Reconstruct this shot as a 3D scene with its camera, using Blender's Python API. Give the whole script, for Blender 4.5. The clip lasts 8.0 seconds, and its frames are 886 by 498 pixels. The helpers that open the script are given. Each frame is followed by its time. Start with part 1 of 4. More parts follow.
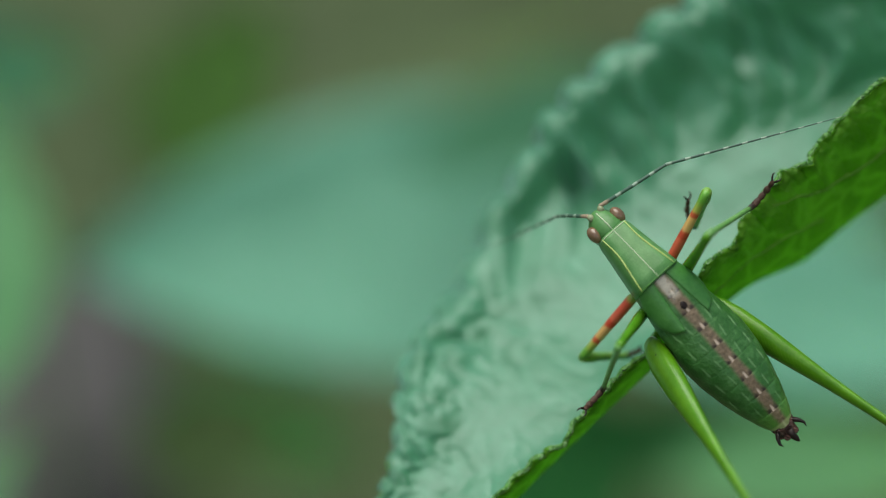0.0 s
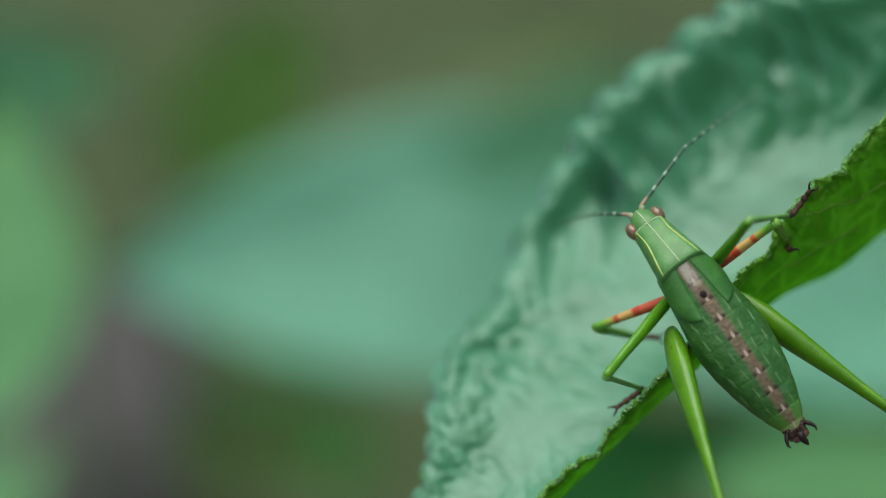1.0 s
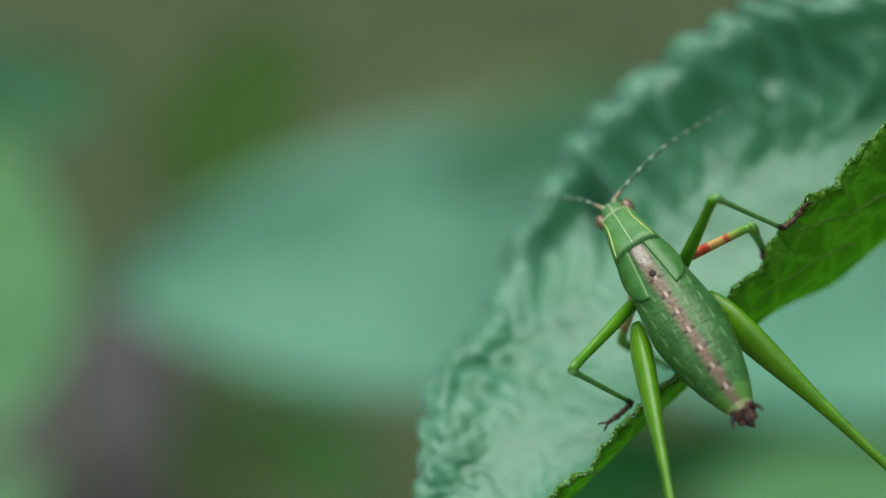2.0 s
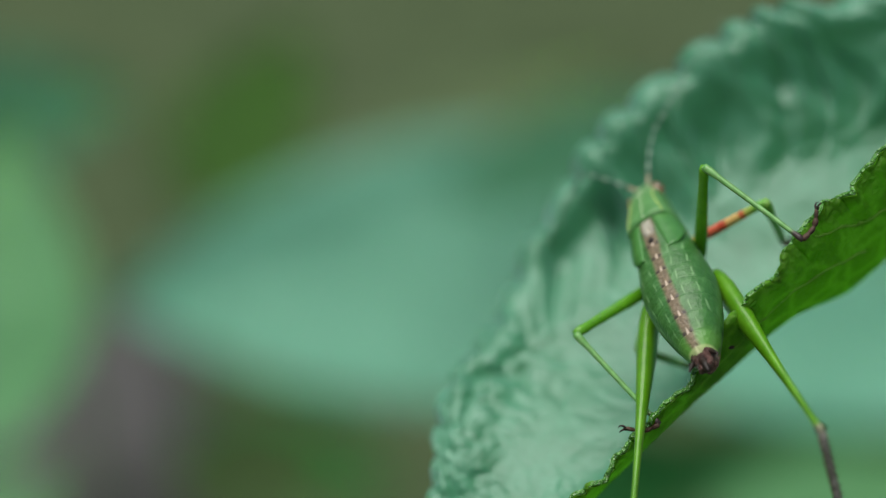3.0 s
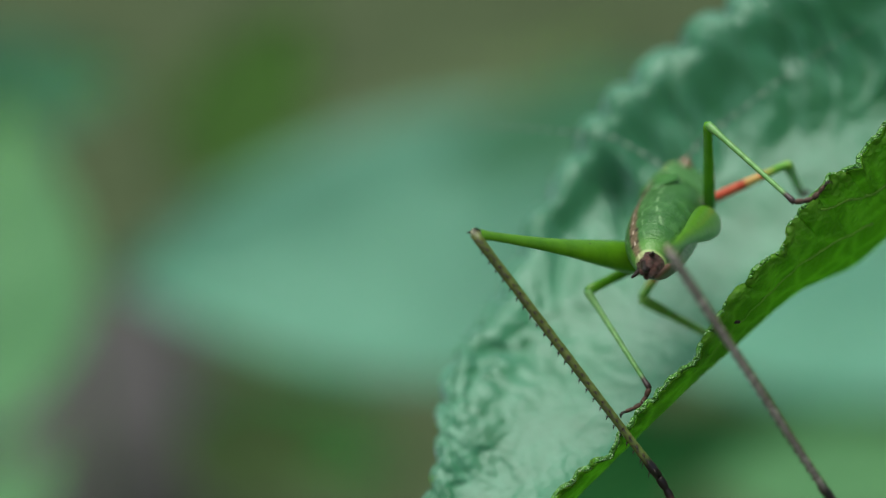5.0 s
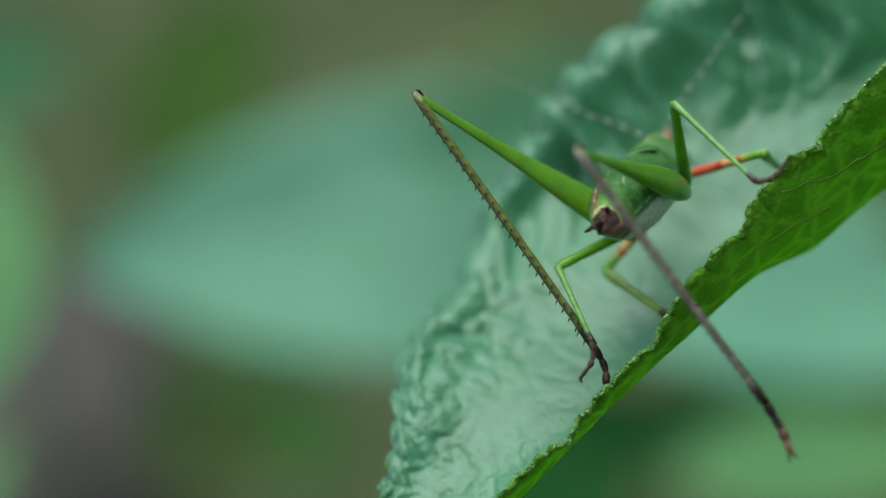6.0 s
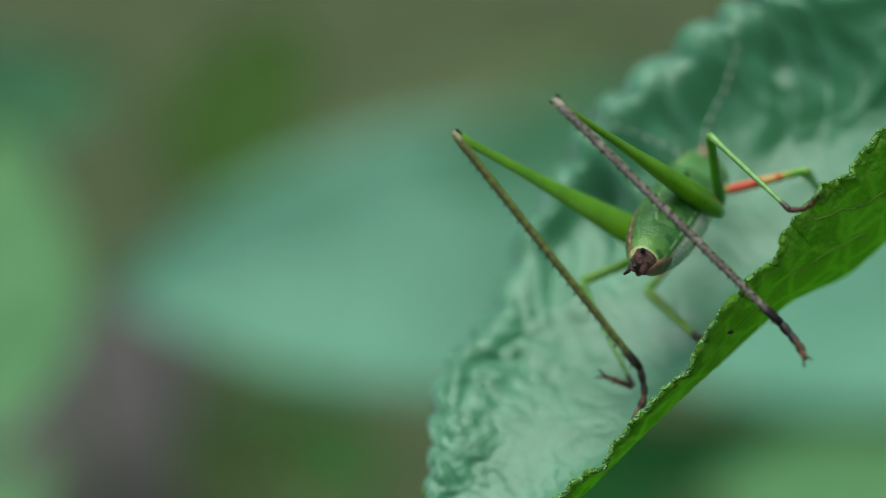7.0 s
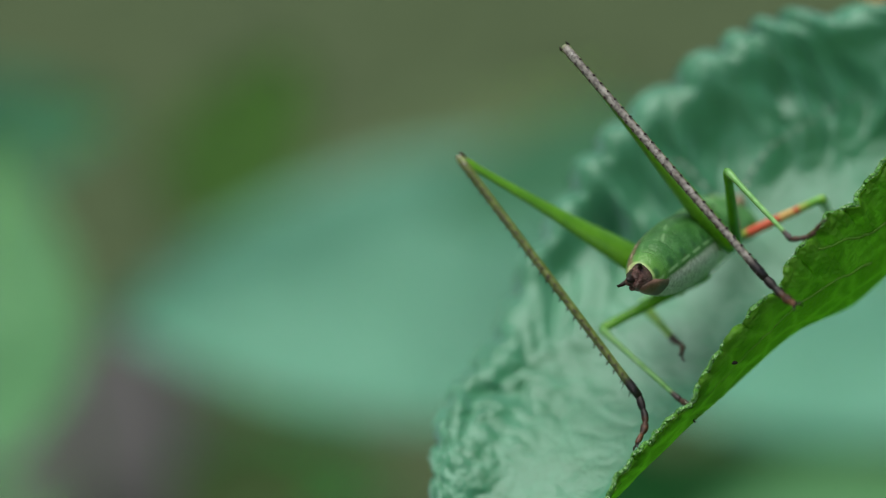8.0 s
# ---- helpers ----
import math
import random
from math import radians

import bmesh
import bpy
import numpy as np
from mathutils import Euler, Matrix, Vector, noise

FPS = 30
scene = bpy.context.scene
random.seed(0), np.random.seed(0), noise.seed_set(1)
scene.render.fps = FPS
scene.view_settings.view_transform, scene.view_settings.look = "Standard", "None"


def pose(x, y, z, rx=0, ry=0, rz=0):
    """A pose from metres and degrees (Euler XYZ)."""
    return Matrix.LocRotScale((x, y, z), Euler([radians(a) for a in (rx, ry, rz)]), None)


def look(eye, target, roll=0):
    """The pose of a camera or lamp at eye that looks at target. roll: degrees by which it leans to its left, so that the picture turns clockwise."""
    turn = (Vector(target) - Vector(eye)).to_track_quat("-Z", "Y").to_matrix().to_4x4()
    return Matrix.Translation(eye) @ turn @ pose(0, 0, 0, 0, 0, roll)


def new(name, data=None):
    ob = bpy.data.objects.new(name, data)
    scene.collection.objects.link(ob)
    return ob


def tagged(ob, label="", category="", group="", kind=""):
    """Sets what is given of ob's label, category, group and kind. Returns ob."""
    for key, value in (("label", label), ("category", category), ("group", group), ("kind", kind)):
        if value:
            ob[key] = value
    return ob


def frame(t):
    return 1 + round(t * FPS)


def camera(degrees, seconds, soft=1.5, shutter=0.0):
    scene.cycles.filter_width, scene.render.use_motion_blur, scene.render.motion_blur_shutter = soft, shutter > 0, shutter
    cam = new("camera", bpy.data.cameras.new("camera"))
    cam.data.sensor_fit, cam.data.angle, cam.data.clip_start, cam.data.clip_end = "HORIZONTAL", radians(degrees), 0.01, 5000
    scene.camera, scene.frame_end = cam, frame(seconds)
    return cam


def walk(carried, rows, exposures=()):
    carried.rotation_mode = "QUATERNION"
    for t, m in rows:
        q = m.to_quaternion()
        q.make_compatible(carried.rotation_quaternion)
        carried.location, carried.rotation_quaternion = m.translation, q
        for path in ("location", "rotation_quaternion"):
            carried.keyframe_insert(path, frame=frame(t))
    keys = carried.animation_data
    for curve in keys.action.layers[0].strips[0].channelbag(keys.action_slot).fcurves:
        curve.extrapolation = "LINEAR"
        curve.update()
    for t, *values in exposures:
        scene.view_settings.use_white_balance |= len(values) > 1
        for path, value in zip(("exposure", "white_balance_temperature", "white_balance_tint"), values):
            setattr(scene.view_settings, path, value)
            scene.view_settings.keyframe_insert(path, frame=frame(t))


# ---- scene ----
# ---- camera: a hand-held macro lens, about fifteen centimetres from the leaf ----
cam = camera(20.0, 8.0, soft=1.2)
cam.data.dof.use_dof = True
cam.data.dof.focus_distance = 0.1471
cam.data.dof.aperture_fstop = 14.5

# The stage: axes tilted with the lens, x to the side, y up, z towards the lens.
# Things on the leaf are planned in it, in millimetres.
STAGE = Matrix.Translation((0, 0, 0.5)) @ pose(0, 0, 0, 55.0)
MM = 0.001

# seconds, turn to the side, tilt, roll in degrees, distance in millimetres
SWAY = [
    (0, -0.764, -0.217, 0.05, 150.00),
    (0.1, -0.680, -0.236, 0.05, 150.09),
    (0.2, -0.484, -0.197, 0.05, 150.18),
    (0.3, -0.365, -0.171, 0.05, 150.27),
    (0.4, -0.362, -0.107, 0.05, 150.36),
    (0.5, -0.263, -0.166, 0.05, 150.45),
    (0.6, -0.156, -0.158, 0.04, 150.36),
    (0.7, -0.082, -0.131, 0.03, 150.27),
    (0.8, -0.097, -0.079, 0.02, 150.18),
    (0.9, -0.074, -0.065, 0.01, 150.09),
    (1, 0.000, 0.000, 0.00, 150.00),
    (1.1, 0.088, -0.037, -0.02, 149.93),
    (1.2, 0.163, -0.048, -0.04, 149.85),
    (1.3, 0.109, -0.060, -0.06, 149.78),
    (1.4, -0.022, -0.032, -0.08, 149.70),
    (1.5, -0.055, -0.002, -0.10, 149.63),
    (1.6, 0.023, 0.086, -0.11, 149.52),
    (1.7, 0.033, 0.087, -0.12, 149.42),
    (1.8, -0.061, 0.178, -0.13, 149.31),
    (1.9, -0.115, 0.282, -0.14, 149.21),
    (2, -0.191, 0.360, -0.15, 149.11),
    (2.1, -0.111, 0.297, -0.17, 148.96),
    (2.2, -0.005, 0.187, -0.20, 148.81),
    (3.3, 0.096, 0.630, -0.31, 148.19),
    (3.4, 0.095, 0.618, -0.32, 148.13),
    (3.5, 0.100, 0.633, -0.33, 148.08),
    (3.7, 0.128, 0.642, -0.38, 147.96),
    (3.8, 0.113, 0.650, -0.40, 147.90),
    (3.9, 0.098, 0.665, -0.43, 147.84),
    (4, 0.110, 0.710, -0.45, 147.78),
    (4.1, 0.106, 0.733, -0.47, 147.71),
    (4.2, 0.085, 0.735, -0.49, 147.64),
    (4.3, 0.037, 0.672, -0.51, 147.57),
    (4.5, -0.015, 0.554, -0.55, 147.42),
    (4.6, -0.019, 0.553, -0.55, 147.42),
    (4.7, 0.191, 0.277, -0.55, 147.42),
    (5.8, -0.287, -0.332, -0.60, 145.90),
    (5.9, -0.689, -0.436, -0.67, 145.48),
    (6, -0.844, -0.386, -0.74, 145.06),
    (6.1, -0.942, -0.249, -0.75, 145.24),
    (6.2, -0.871, -0.196, -0.76, 145.42),
    (6.3, -0.943, -0.170, -0.78, 145.59),
    (6.4, -0.872, -0.181, -0.79, 145.77),
    (6.5, -0.723, -0.116, -0.80, 145.95),
    (6.6, -0.629, -0.092, -0.78, 146.12),
    (6.7, -0.611, 0.126, -0.76, 146.28),
    (6.8, -0.489, 0.266, -0.74, 146.44),
    (6.9, -0.213, 0.187, -0.72, 146.61),
    (7, 0.000, 0.230, -0.70, 146.77),
    (7.1, 0.020, 0.261, -0.69, 146.64),
    (7.2, 0.054, 0.415, -0.68, 146.51),
    (7.3, 0.179, 0.465, -0.66, 146.38),
    (7.5, 0.261, 0.583, -0.64, 146.11),
    (7.6, 0.205, 0.581, -0.67, 146.01),
    (7.7, 0.189, 0.661, -0.69, 145.92),
    (7.9, 0.118, 0.833, -0.74, 145.72),
    (8, 0.036, 0.923, -0.77, 145.62),
]
walk(cam, [(t, STAGE @ pose(0, 0, d * MM, pitch, yaw, roll)) for t, yaw, pitch, roll, d in SWAY],
     exposures=[(0.0, 0.0), (8.0, 0.0)])

# ---- light: an open shade under a bright overcast sky ----
world = bpy.data.worlds.new("overcast")
scene.world = world
world.use_nodes = True
wn = world.node_tree.nodes
sky = wn.new("ShaderNodeTexSky")
sky.sky_type = "NISHITA"
sky.sun_disc = False
sky.sun_elevation = radians(62)
sky.sun_rotation = radians(200)
sky.air_density = 1.4
sky.dust_density = 2.0
world.node_tree.links.new(sky.outputs["Color"], wn["Background"].inputs["Color"])
wn["Background"].inputs["Strength"].default_value = 0.085

sun = new("sun", bpy.data.lights.new("sun", "SUN"))
sun.data.energy = 4.0
sun.data.angle = radians(64)
sun.data.color = (1.0, 0.982, 0.90)
sun.matrix_world = look((-0.35, 0.35, 2.0), (0, 0, 0.5))


# ---- materials ----
def graph(name):
    m = bpy.data.materials.new(name)
    m.use_nodes = True
    t = m.node_tree
    return m, t, t.nodes["Principled BSDF"]


def ramp(t, fac, stops):
    r = t.nodes.new("ShaderNodeValToRGB")
    el = r.color_ramp.elements
    while len(el) < len(stops):
        el.new(0.5)
    for e, (p, c) in zip(el, stops):
        e.position, e.color = p, (*c, 1)
    t.links.new(fac, r.inputs[0])
    return r.outputs[0]


def noise_of(t, scale, detail=3.0, rough=0.55, coords="Object", stretch=None):
    tc = t.nodes.new("ShaderNodeTexCoord")
    n = t.nodes.new("ShaderNodeTexNoise")
    n.inputs["Scale"].default_value = scale
    n.inputs["Detail"].default_value = detail
    n.inputs["Roughness"].default_value = rough
    src = tc.outputs[coords]
    if stretch:
        mp = t.nodes.new("ShaderNodeMapping")
        mp.inputs["Scale"].default_value = stretch
        t.links.new(src, mp.inputs[0])
        src = mp.outputs[0]
    t.links.new(src, n.inputs["Vector"])
    return n.outputs["Fac"]


def maths(t, op, a, b=0.0, c=0.0):
    n = t.nodes.new("ShaderNodeMath")
    n.operation = op
    for i, v in enumerate((a, b, c)):
        if isinstance(v, (int, float)):
            n.inputs[i].default_value = v
        else:
            t.links.new(v, n.inputs[i])
    return n.outputs[0]


def mixed(t, fac, a, b):
    n = t.nodes.new("ShaderNodeMix")
    n.data_type = "RGBA"
    if isinstance(fac, (int, float)):
        n.inputs[0].default_value = fac
    else:
        t.links.new(fac, n.inputs[0])
    for i, v in ((6, a), (7, b)):
        if isinstance(v, tuple):
            n.inputs[i].default_value = (*v, 1)
        else:
            t.links.new(v, n.inputs[i])
    return n.outputs[2]


def bumped(t, bsdf, height, strength, distance):
    b = t.nodes.new("ShaderNodeBump")
    b.inputs["Strength"].default_value = strength
    b.inputs["Distance"].default_value = distance
    t.links.new(height, b.inputs["Height"])
    t.links.new(b.outputs[0], bsdf.inputs["Normal"])


def window(t, v, lo, hi, soft):
    """1 where lo < v < hi, with soft edges."""
    a = t.nodes.new("ShaderNodeMapRange")
    a.interpolation_type = "SMOOTHSTEP"
    a.inputs[1].default_value, a.inputs[2].default_value = lo - soft, lo + soft
    t.links.new(v, a.inputs[0])
    b = t.nodes.new("ShaderNodeMapRange")
    b.interpolation_type = "SMOOTHSTEP"
    b.inputs[1].default_value, b.inputs[2].default_value = hi - soft, hi + soft
    b.inputs[3].default_value, b.inputs[4].default_value = 1, 0
    t.links.new(v, b.inputs[0])
    return maths(t, "MULTIPLY", a.outputs[0], b.outputs[0])


def axes(t):
    tc = t.nodes.new("ShaderNodeTexCoord")
    s = t.nodes.new("ShaderNodeSeparateXYZ")
    t.links.new(tc.outputs["Object"], s.inputs[0])
    return s.outputs


def speckled(name, dark, light, scale, rough=0.5, bump=0.3, depth=0.0001, spec=0.5, fine=6.0):
    """A surface whose colour wanders between two tones at two scales."""
    m, t, p = graph(name)
    a, b = noise_of(t, scale), noise_of(t, scale * fine, 2.0)
    f = maths(t, "ADD", maths(t, "MULTIPLY", a, 0.7), maths(t, "MULTIPLY", b, 0.3))
    t.links.new(ramp(t, f, [(0.32, dark), (0.68, light)]), p.inputs["Base Color"])
    p.inputs["Roughness"].default_value = rough
    p.inputs["Specular IOR Level"].default_value = spec
    bumped(t, p, b, bump, depth)
    return m


def foliage(name, dark, light, rough, translucent, scale, spec=0.5, bump=0.5, sheen=0.0, net=0.0):
    """Leaf tissue: two greens, fine blisters between the veinlets, light coming through."""
    m, t, p = graph(name)
    a, b = noise_of(t, scale, 4.0), noise_of(t, scale * 8, 3.0)
    f = maths(t, "ADD", maths(t, "MULTIPLY", a, 0.65), maths(t, "MULTIPLY", b, 0.35))
    col = ramp(t, f, [(0.3, dark), (0.7, light)])
    if net:
        # a web of paler veinlets
        web = t.nodes.new("ShaderNodeTexVoronoi")
        web.feature = "DISTANCE_TO_EDGE"
        web.inputs["Scale"].default_value = scale
        tw = t.nodes.new("ShaderNodeTexCoord")
        warp = t.nodes.new("ShaderNodeVectorMath")
        warp.operation = "MULTIPLY_ADD"
        nz = t.nodes.new("ShaderNodeTexNoise")
        nz.inputs["Scale"].default_value = scale * 1.5
        t.links.new(tw.outputs["Object"], nz.inputs["Vector"])
        t.links.new(nz.outputs["Color"], warp.inputs[0])
        warp.inputs[1].default_value = (0.4 / scale,) * 3
        t.links.new(tw.outputs["Object"], warp.inputs[2])
        t.links.new(warp.outputs[0], web.inputs["Vector"])
        col = mixed(t, maths(t, "MULTIPLY", window(t, web.outputs["Distance"], -1.0, 0.09, 0.09), net), col, tuple(min(1.0, 1.9 * v + 0.03) for v in light))
    t.links.new(col, p.inputs["Base Color"])
    p.inputs["Roughness"].default_value = rough
    p.inputs["Specular IOR Level"].default_value = spec
    p.inputs["Sheen Weight"].default_value = sheen
    if sheen:
        # waxy gloss and sheen, tinted blue to stand in for reflected sky
        p.inputs["Specular Tint"].default_value = (0.85, 0.95, 1.0, 1)
    p.inputs["Sheen Roughness"].default_value = 0.5
    p.inputs["Sheen Tint"].default_value = (0.62, 0.90, 1.0, 1)
    vo = t.nodes.new("ShaderNodeTexVoronoi")
    vo.feature = "DISTANCE_TO_EDGE"
    vo.inputs["Scale"].default_value = scale * 5
    tc = t.nodes.new("ShaderNodeTexCoord")
    t.links.new(tc.outputs["Object"], vo.inputs["Vector"])
    h = maths(t, "ADD", maths(t, "MULTIPLY", vo.outputs["Distance"], 1.5), maths(t, "MULTIPLY", b, 0.5))
    bumped(t, p, h, bump, 0.15 / scale)
    tr = t.nodes.new("ShaderNodeBsdfTranslucent")
    t.links.new(mixed(t, 0.5, col, light), tr.inputs["Color"])
    mx = t.nodes.new("ShaderNodeMixShader")
    mx.inputs[0].default_value = translucent
    t.links.new(p.outputs[0], mx.inputs[1])
    t.links.new(tr.outputs[0], mx.inputs[2])
    t.links.new(mx.outputs[0], t.nodes["Material Output"].inputs["Surface"])
    return m


LEAF_TOP = foliage("leaf_upper_face", (0.015, 0.140, 0.034), (0.044, 0.240, 0.106), 0.42, 0.12, 420, 1.0, 0.16, 0.52)
LEAF_UNDER = foliage("leaf_lower_face", (0.085, 0.290, 0.011), (0.205, 0.475, 0.034), 0.42, 0.7, 420, 0.45, 0.5, net=0.38)
LEAF_RIM = speckled("leaf_margin", (0.04, 0.18, 0.015), (0.12, 0.34, 0.05), 1800, 0.2, 1.0, 0.0005, 1.0, fine=2.0)
VEIN = speckled("leaf_vein", (0.11, 0.35, 0.015), (0.17, 0.45, 0.035), 700, 0.45)
STRIP_VEIN = foliage("lower_face_vein", (0.19, 0.46, 0.04), (0.28, 0.55, 0.07), 0.5, 0.5, 420, 0.35, 0.3)
LEAF_TEAL = foliage("distant_leaf", (0.06, 0.25, 0.136), (0.11, 0.35, 0.212), 0.45, 0.12, 120, 0.6, 0.4, 0.35)
LEAF_FRESH = foliage("fresh_leaf", (0.11, 0.33, 0.115), (0.18, 0.44, 0.18), 0.5, 0.3, 120, 0.5, 0.4, 0.2)
LEAF_MID = foliage("mid_green_leaf", (0.06, 0.22, 0.07), (0.10, 0.30, 0.105), 0.55, 0.2, 120, 0.4, 0.4)
# dark blue-green; above the broad leaf its darkness also stands for shade
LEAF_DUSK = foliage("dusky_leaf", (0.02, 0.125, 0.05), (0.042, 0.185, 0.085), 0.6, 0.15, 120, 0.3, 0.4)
LEAF_OLIVE = foliage("low_leaf", (0.032, 0.108, 0.008), (0.056, 0.158, 0.015), 0.6, 0.25, 120, 0.3, 0.4)
LEAF_DUSTY = foliage("dusty_leaf", (0.075, 0.115, 0.045), (0.115, 0.165, 0.075), 0.65, 0.2, 120, 0.2, 0.4)
LEAF_DULL = foliage("dull_leaf", (0.030, 0.064, 0.014), (0.054, 0.100, 0.027), 0.65, 0.2, 120, 0.2, 0.4)
# leaf green darkened in its base colour to stand for shade
LEAF_DEEP = foliage("shade_coloured_leaf", (0.014, 0.135, 0.026), (0.034, 0.205, 0.045), 0.6, 0.2, 120, 0.15, 0.4)
STEM = speckled("stem_skin", (0.07, 0.18, 0.04), (0.14, 0.26, 0.08), 250, 0.5)
SOIL = speckled("soil", (0.037, 0.055, 0.023), (0.074, 0.104, 0.046), 40, 0.95, 0.8, 0.004, 0.2)
STONE = speckled("stone_face", (0.046, 0.045, 0.043), (0.086, 0.083, 0.080), 60, 0.9, 0.6, 0.002, 0.3)
BRISTLE = speckled("bristle", (0.45, 0.6, 0.4), (0.7, 0.8, 0.65), 2000, 0.25, 0.1, 0.00002, 0.8)
FLOWER = speckled("orange_petal", (0.75, 0.28, 0.04), (0.9, 0.42, 0.08), 300, 0.6)

GREEN_D, GREEN_L = (0.052, 0.20, 0.026), (0.105, 0.30, 0.052)


def abdomen_skin():
    """Green segments, a dusky pink band along the back with dark and pale spots, a whitish belly."""
    m, t, p = graph("abdomen_skin")
    x, y, z = axes(t)
    n, f = noise_of(t, 700), noise_of(t, 4200, 2.0)
    green = ramp(t, maths(t, "ADD", maths(t, "MULTIPLY", n, 0.6), maths(t, "MULTIPLY", f, 0.4)),
                 [(0.3, (0.020, 0.095, 0.014)), (0.7, (0.046, 0.165, 0.032))])
    blot = noise_of(t, 1500, 3.0)
    green = mixed(t, maths(t, "MULTIPLY", window(t, blot, 0.56, 2.0, 0.08), 0.18), green, (0.14, 0.34, 0.11))
    green = mixed(t, maths(t, "MULTIPLY", window(t, y, -0.011, -0.0088, 0.0008), 0.5), green, (0.15, 0.37, 0.05))
    wander = maths(t, "MULTIPLY", maths(t, "SUBTRACT", n, 0.5), 0.0003)
    ax = maths(t, "ADD", maths(t, "ABSOLUTE", x), wander)
    top = window(t, z, 0.0004, 0.01, 0.0002)
    seg = maths(t, "FRACT", maths(t, "ADD", maths(t, "DIVIDE", maths(t, "ADD", y, 0.0100), 0.00128), maths(t, "MULTIPLY", maths(t, "SUBTRACT", f, 0.5), 0.12)))
    # the band narrows towards the tail
    half = maths(t, "ADD", 0.00040, maths(t, "MULTIPLY", y, 0.010))
    band = window(t, maths(t, "SUBTRACT", ax, half), -1.0, 0.0, 0.00017)
    pink = ramp(t, f, [(0.3, (0.125, 0.082, 0.050)), (0.7, (0.225, 0.150, 0.095))])
    col = mixed(t, maths(t, "MULTIPLY", maths(t, "MULTIPLY", band, top), 0.9), green, pink)
    # short pale dashes, plain on the front segments, fading to the rear
    fade = window(t, y, -0.0086, 1.0, 0.0012)
    for lo, hi, on in ((0.00070, 0.00077, 0.32), (0.00150, 0.00157, 0.45)):
        slant = maths(t, "SUBTRACT", ax, maths(t, "MULTIPLY", seg, 0.00010))
        dash = maths(t, "MULTIPLY", window(t, slant, lo, hi, 0.00005), window(t, seg, 0.08, 0.62, 0.10))
        col = mixed(t, maths(t, "MULTIPLY", maths(t, "MULTIPLY", maths(t, "MULTIPLY", dash, fade), top), on), col, (0.33, 0.56, 0.26))
    ovals = maths(t, "MULTIPLY", window(t, z, -0.00075, -0.0002, 0.00016), window(t, seg, 0.30, 0.58, 0.12))
    col = mixed(t, maths(t, "MULTIPLY", ovals, 0.75), col, (0.016, 0.075, 0.016))
    spot = maths(t, "MULTIPLY", window(t, seg, -1.0, 0.18, 0.10), window(t, ax, 0.00014, 0.00038, 0.0001))
    col = mixed(t, maths(t, "MULTIPLY", maths(t, "MULTIPLY", spot, top), 0.9), col, (0.025, 0.012, 0.01))
    bead = maths(t, "SUBTRACT", 0.000085, maths(t, "MULTIPLY", seg, 0.00011))
    pale = maths(t, "MULTIPLY", window(t, seg, -1.0, 0.30, 0.10), window(t, maths(t, "SUBTRACT", maths(t, "ABSOLUTE", x), bead), -1.0, 0.0, 0.00003))
    col = mixed(t, maths(t, "MULTIPLY", maths(t, "MULTIPLY", pale, top), 0.6), col, (0.72, 0.58, 0.46))
    front = maths(t, "MULTIPLY", window(t, y, 0.0001, 1.0, 0.0003), window(t, ax, -1.0, 0.0003, 0.00012))
    col = mixed(t, maths(t, "MULTIPLY", maths(t, "MULTIPLY", front, window(t, blot, 0.42, 2.0, 0.1)), 0.55), col, (0.50, 0.50, 0.42))
    rear = window(t, y, -0.02, -0.00962, 0.00008)
    col = mixed(t, maths(t, "MULTIPLY", rear, 0.6), col, (0.45, 0.55, 0.22))
    pale_row = maths(t, "MULTIPLY", window(t, z, -0.00095, -0.0008, 0.00006), window(t, seg, 0.1, 0.8, 0.1))
    col = mixed(t, maths(t, "MULTIPLY", pale_row, 0.5), col, (0.30, 0.50, 0.24))
    belly = window(t, maths(t, "ADD", z, wander), -0.01, -0.00118, 0.00015)
    col = mixed(t, belly, col, ramp(t, f, [(0.35, (0.30, 0.36, 0.27)), (0.6, (0.56, 0.62, 0.52))]))
    t.links.new(col, p.inputs["Base Color"])
    p.inputs["Roughness"].default_value = 0.4
    bumped(t, p, maths(t, "ADD", f, maths(t, "MULTIPLY", blot, 1.2)), 0.5, 0.0001)
    return m


def striped_femur():
    """Orange-red thigh with darker red rings, green at the knee."""
    m, t, p = graph("fore_thigh_skin")
    x, y, z = axes(t)
    n = noise_of(t, 1500)
    yy = maths(t, "ADD", y, maths(t, "MULTIPLY", maths(t, "SUBTRACT", n, 0.5), 0.0006))
    col = ramp(t, maths(t, "DIVIDE", yy, 0.0056),
               [(0.0, (0.14, 0.36, 0.04)), (0.07, (0.30, 0.30, 0.06)), (0.13, (0.58, 0.085, 0.045)), (0.38, (0.58, 0.12, 0.06)), (0.52, (0.60, 0.36, 0.12)),
                (0.68, (0.58, 0.37, 0.11)), (0.79, (0.30, 0.38, 0.06)), (0.88, (0.13, 0.36, 0.04))])
    for lo, hi in ((0.0022, 0.0027), (0.0038, 0.0042)):
        col = mixed(t, maths(t, "MULTIPLY", window(t, yy, lo, hi, 0.00012), 0.85), col, (0.45, 0.03, 0.015))
    t.links.new(col, p.inputs["Base Color"])
    p.inputs["Roughness"].default_value = 0.3
    bumped(t, p, n, 0.2, 0.00005)
    return m


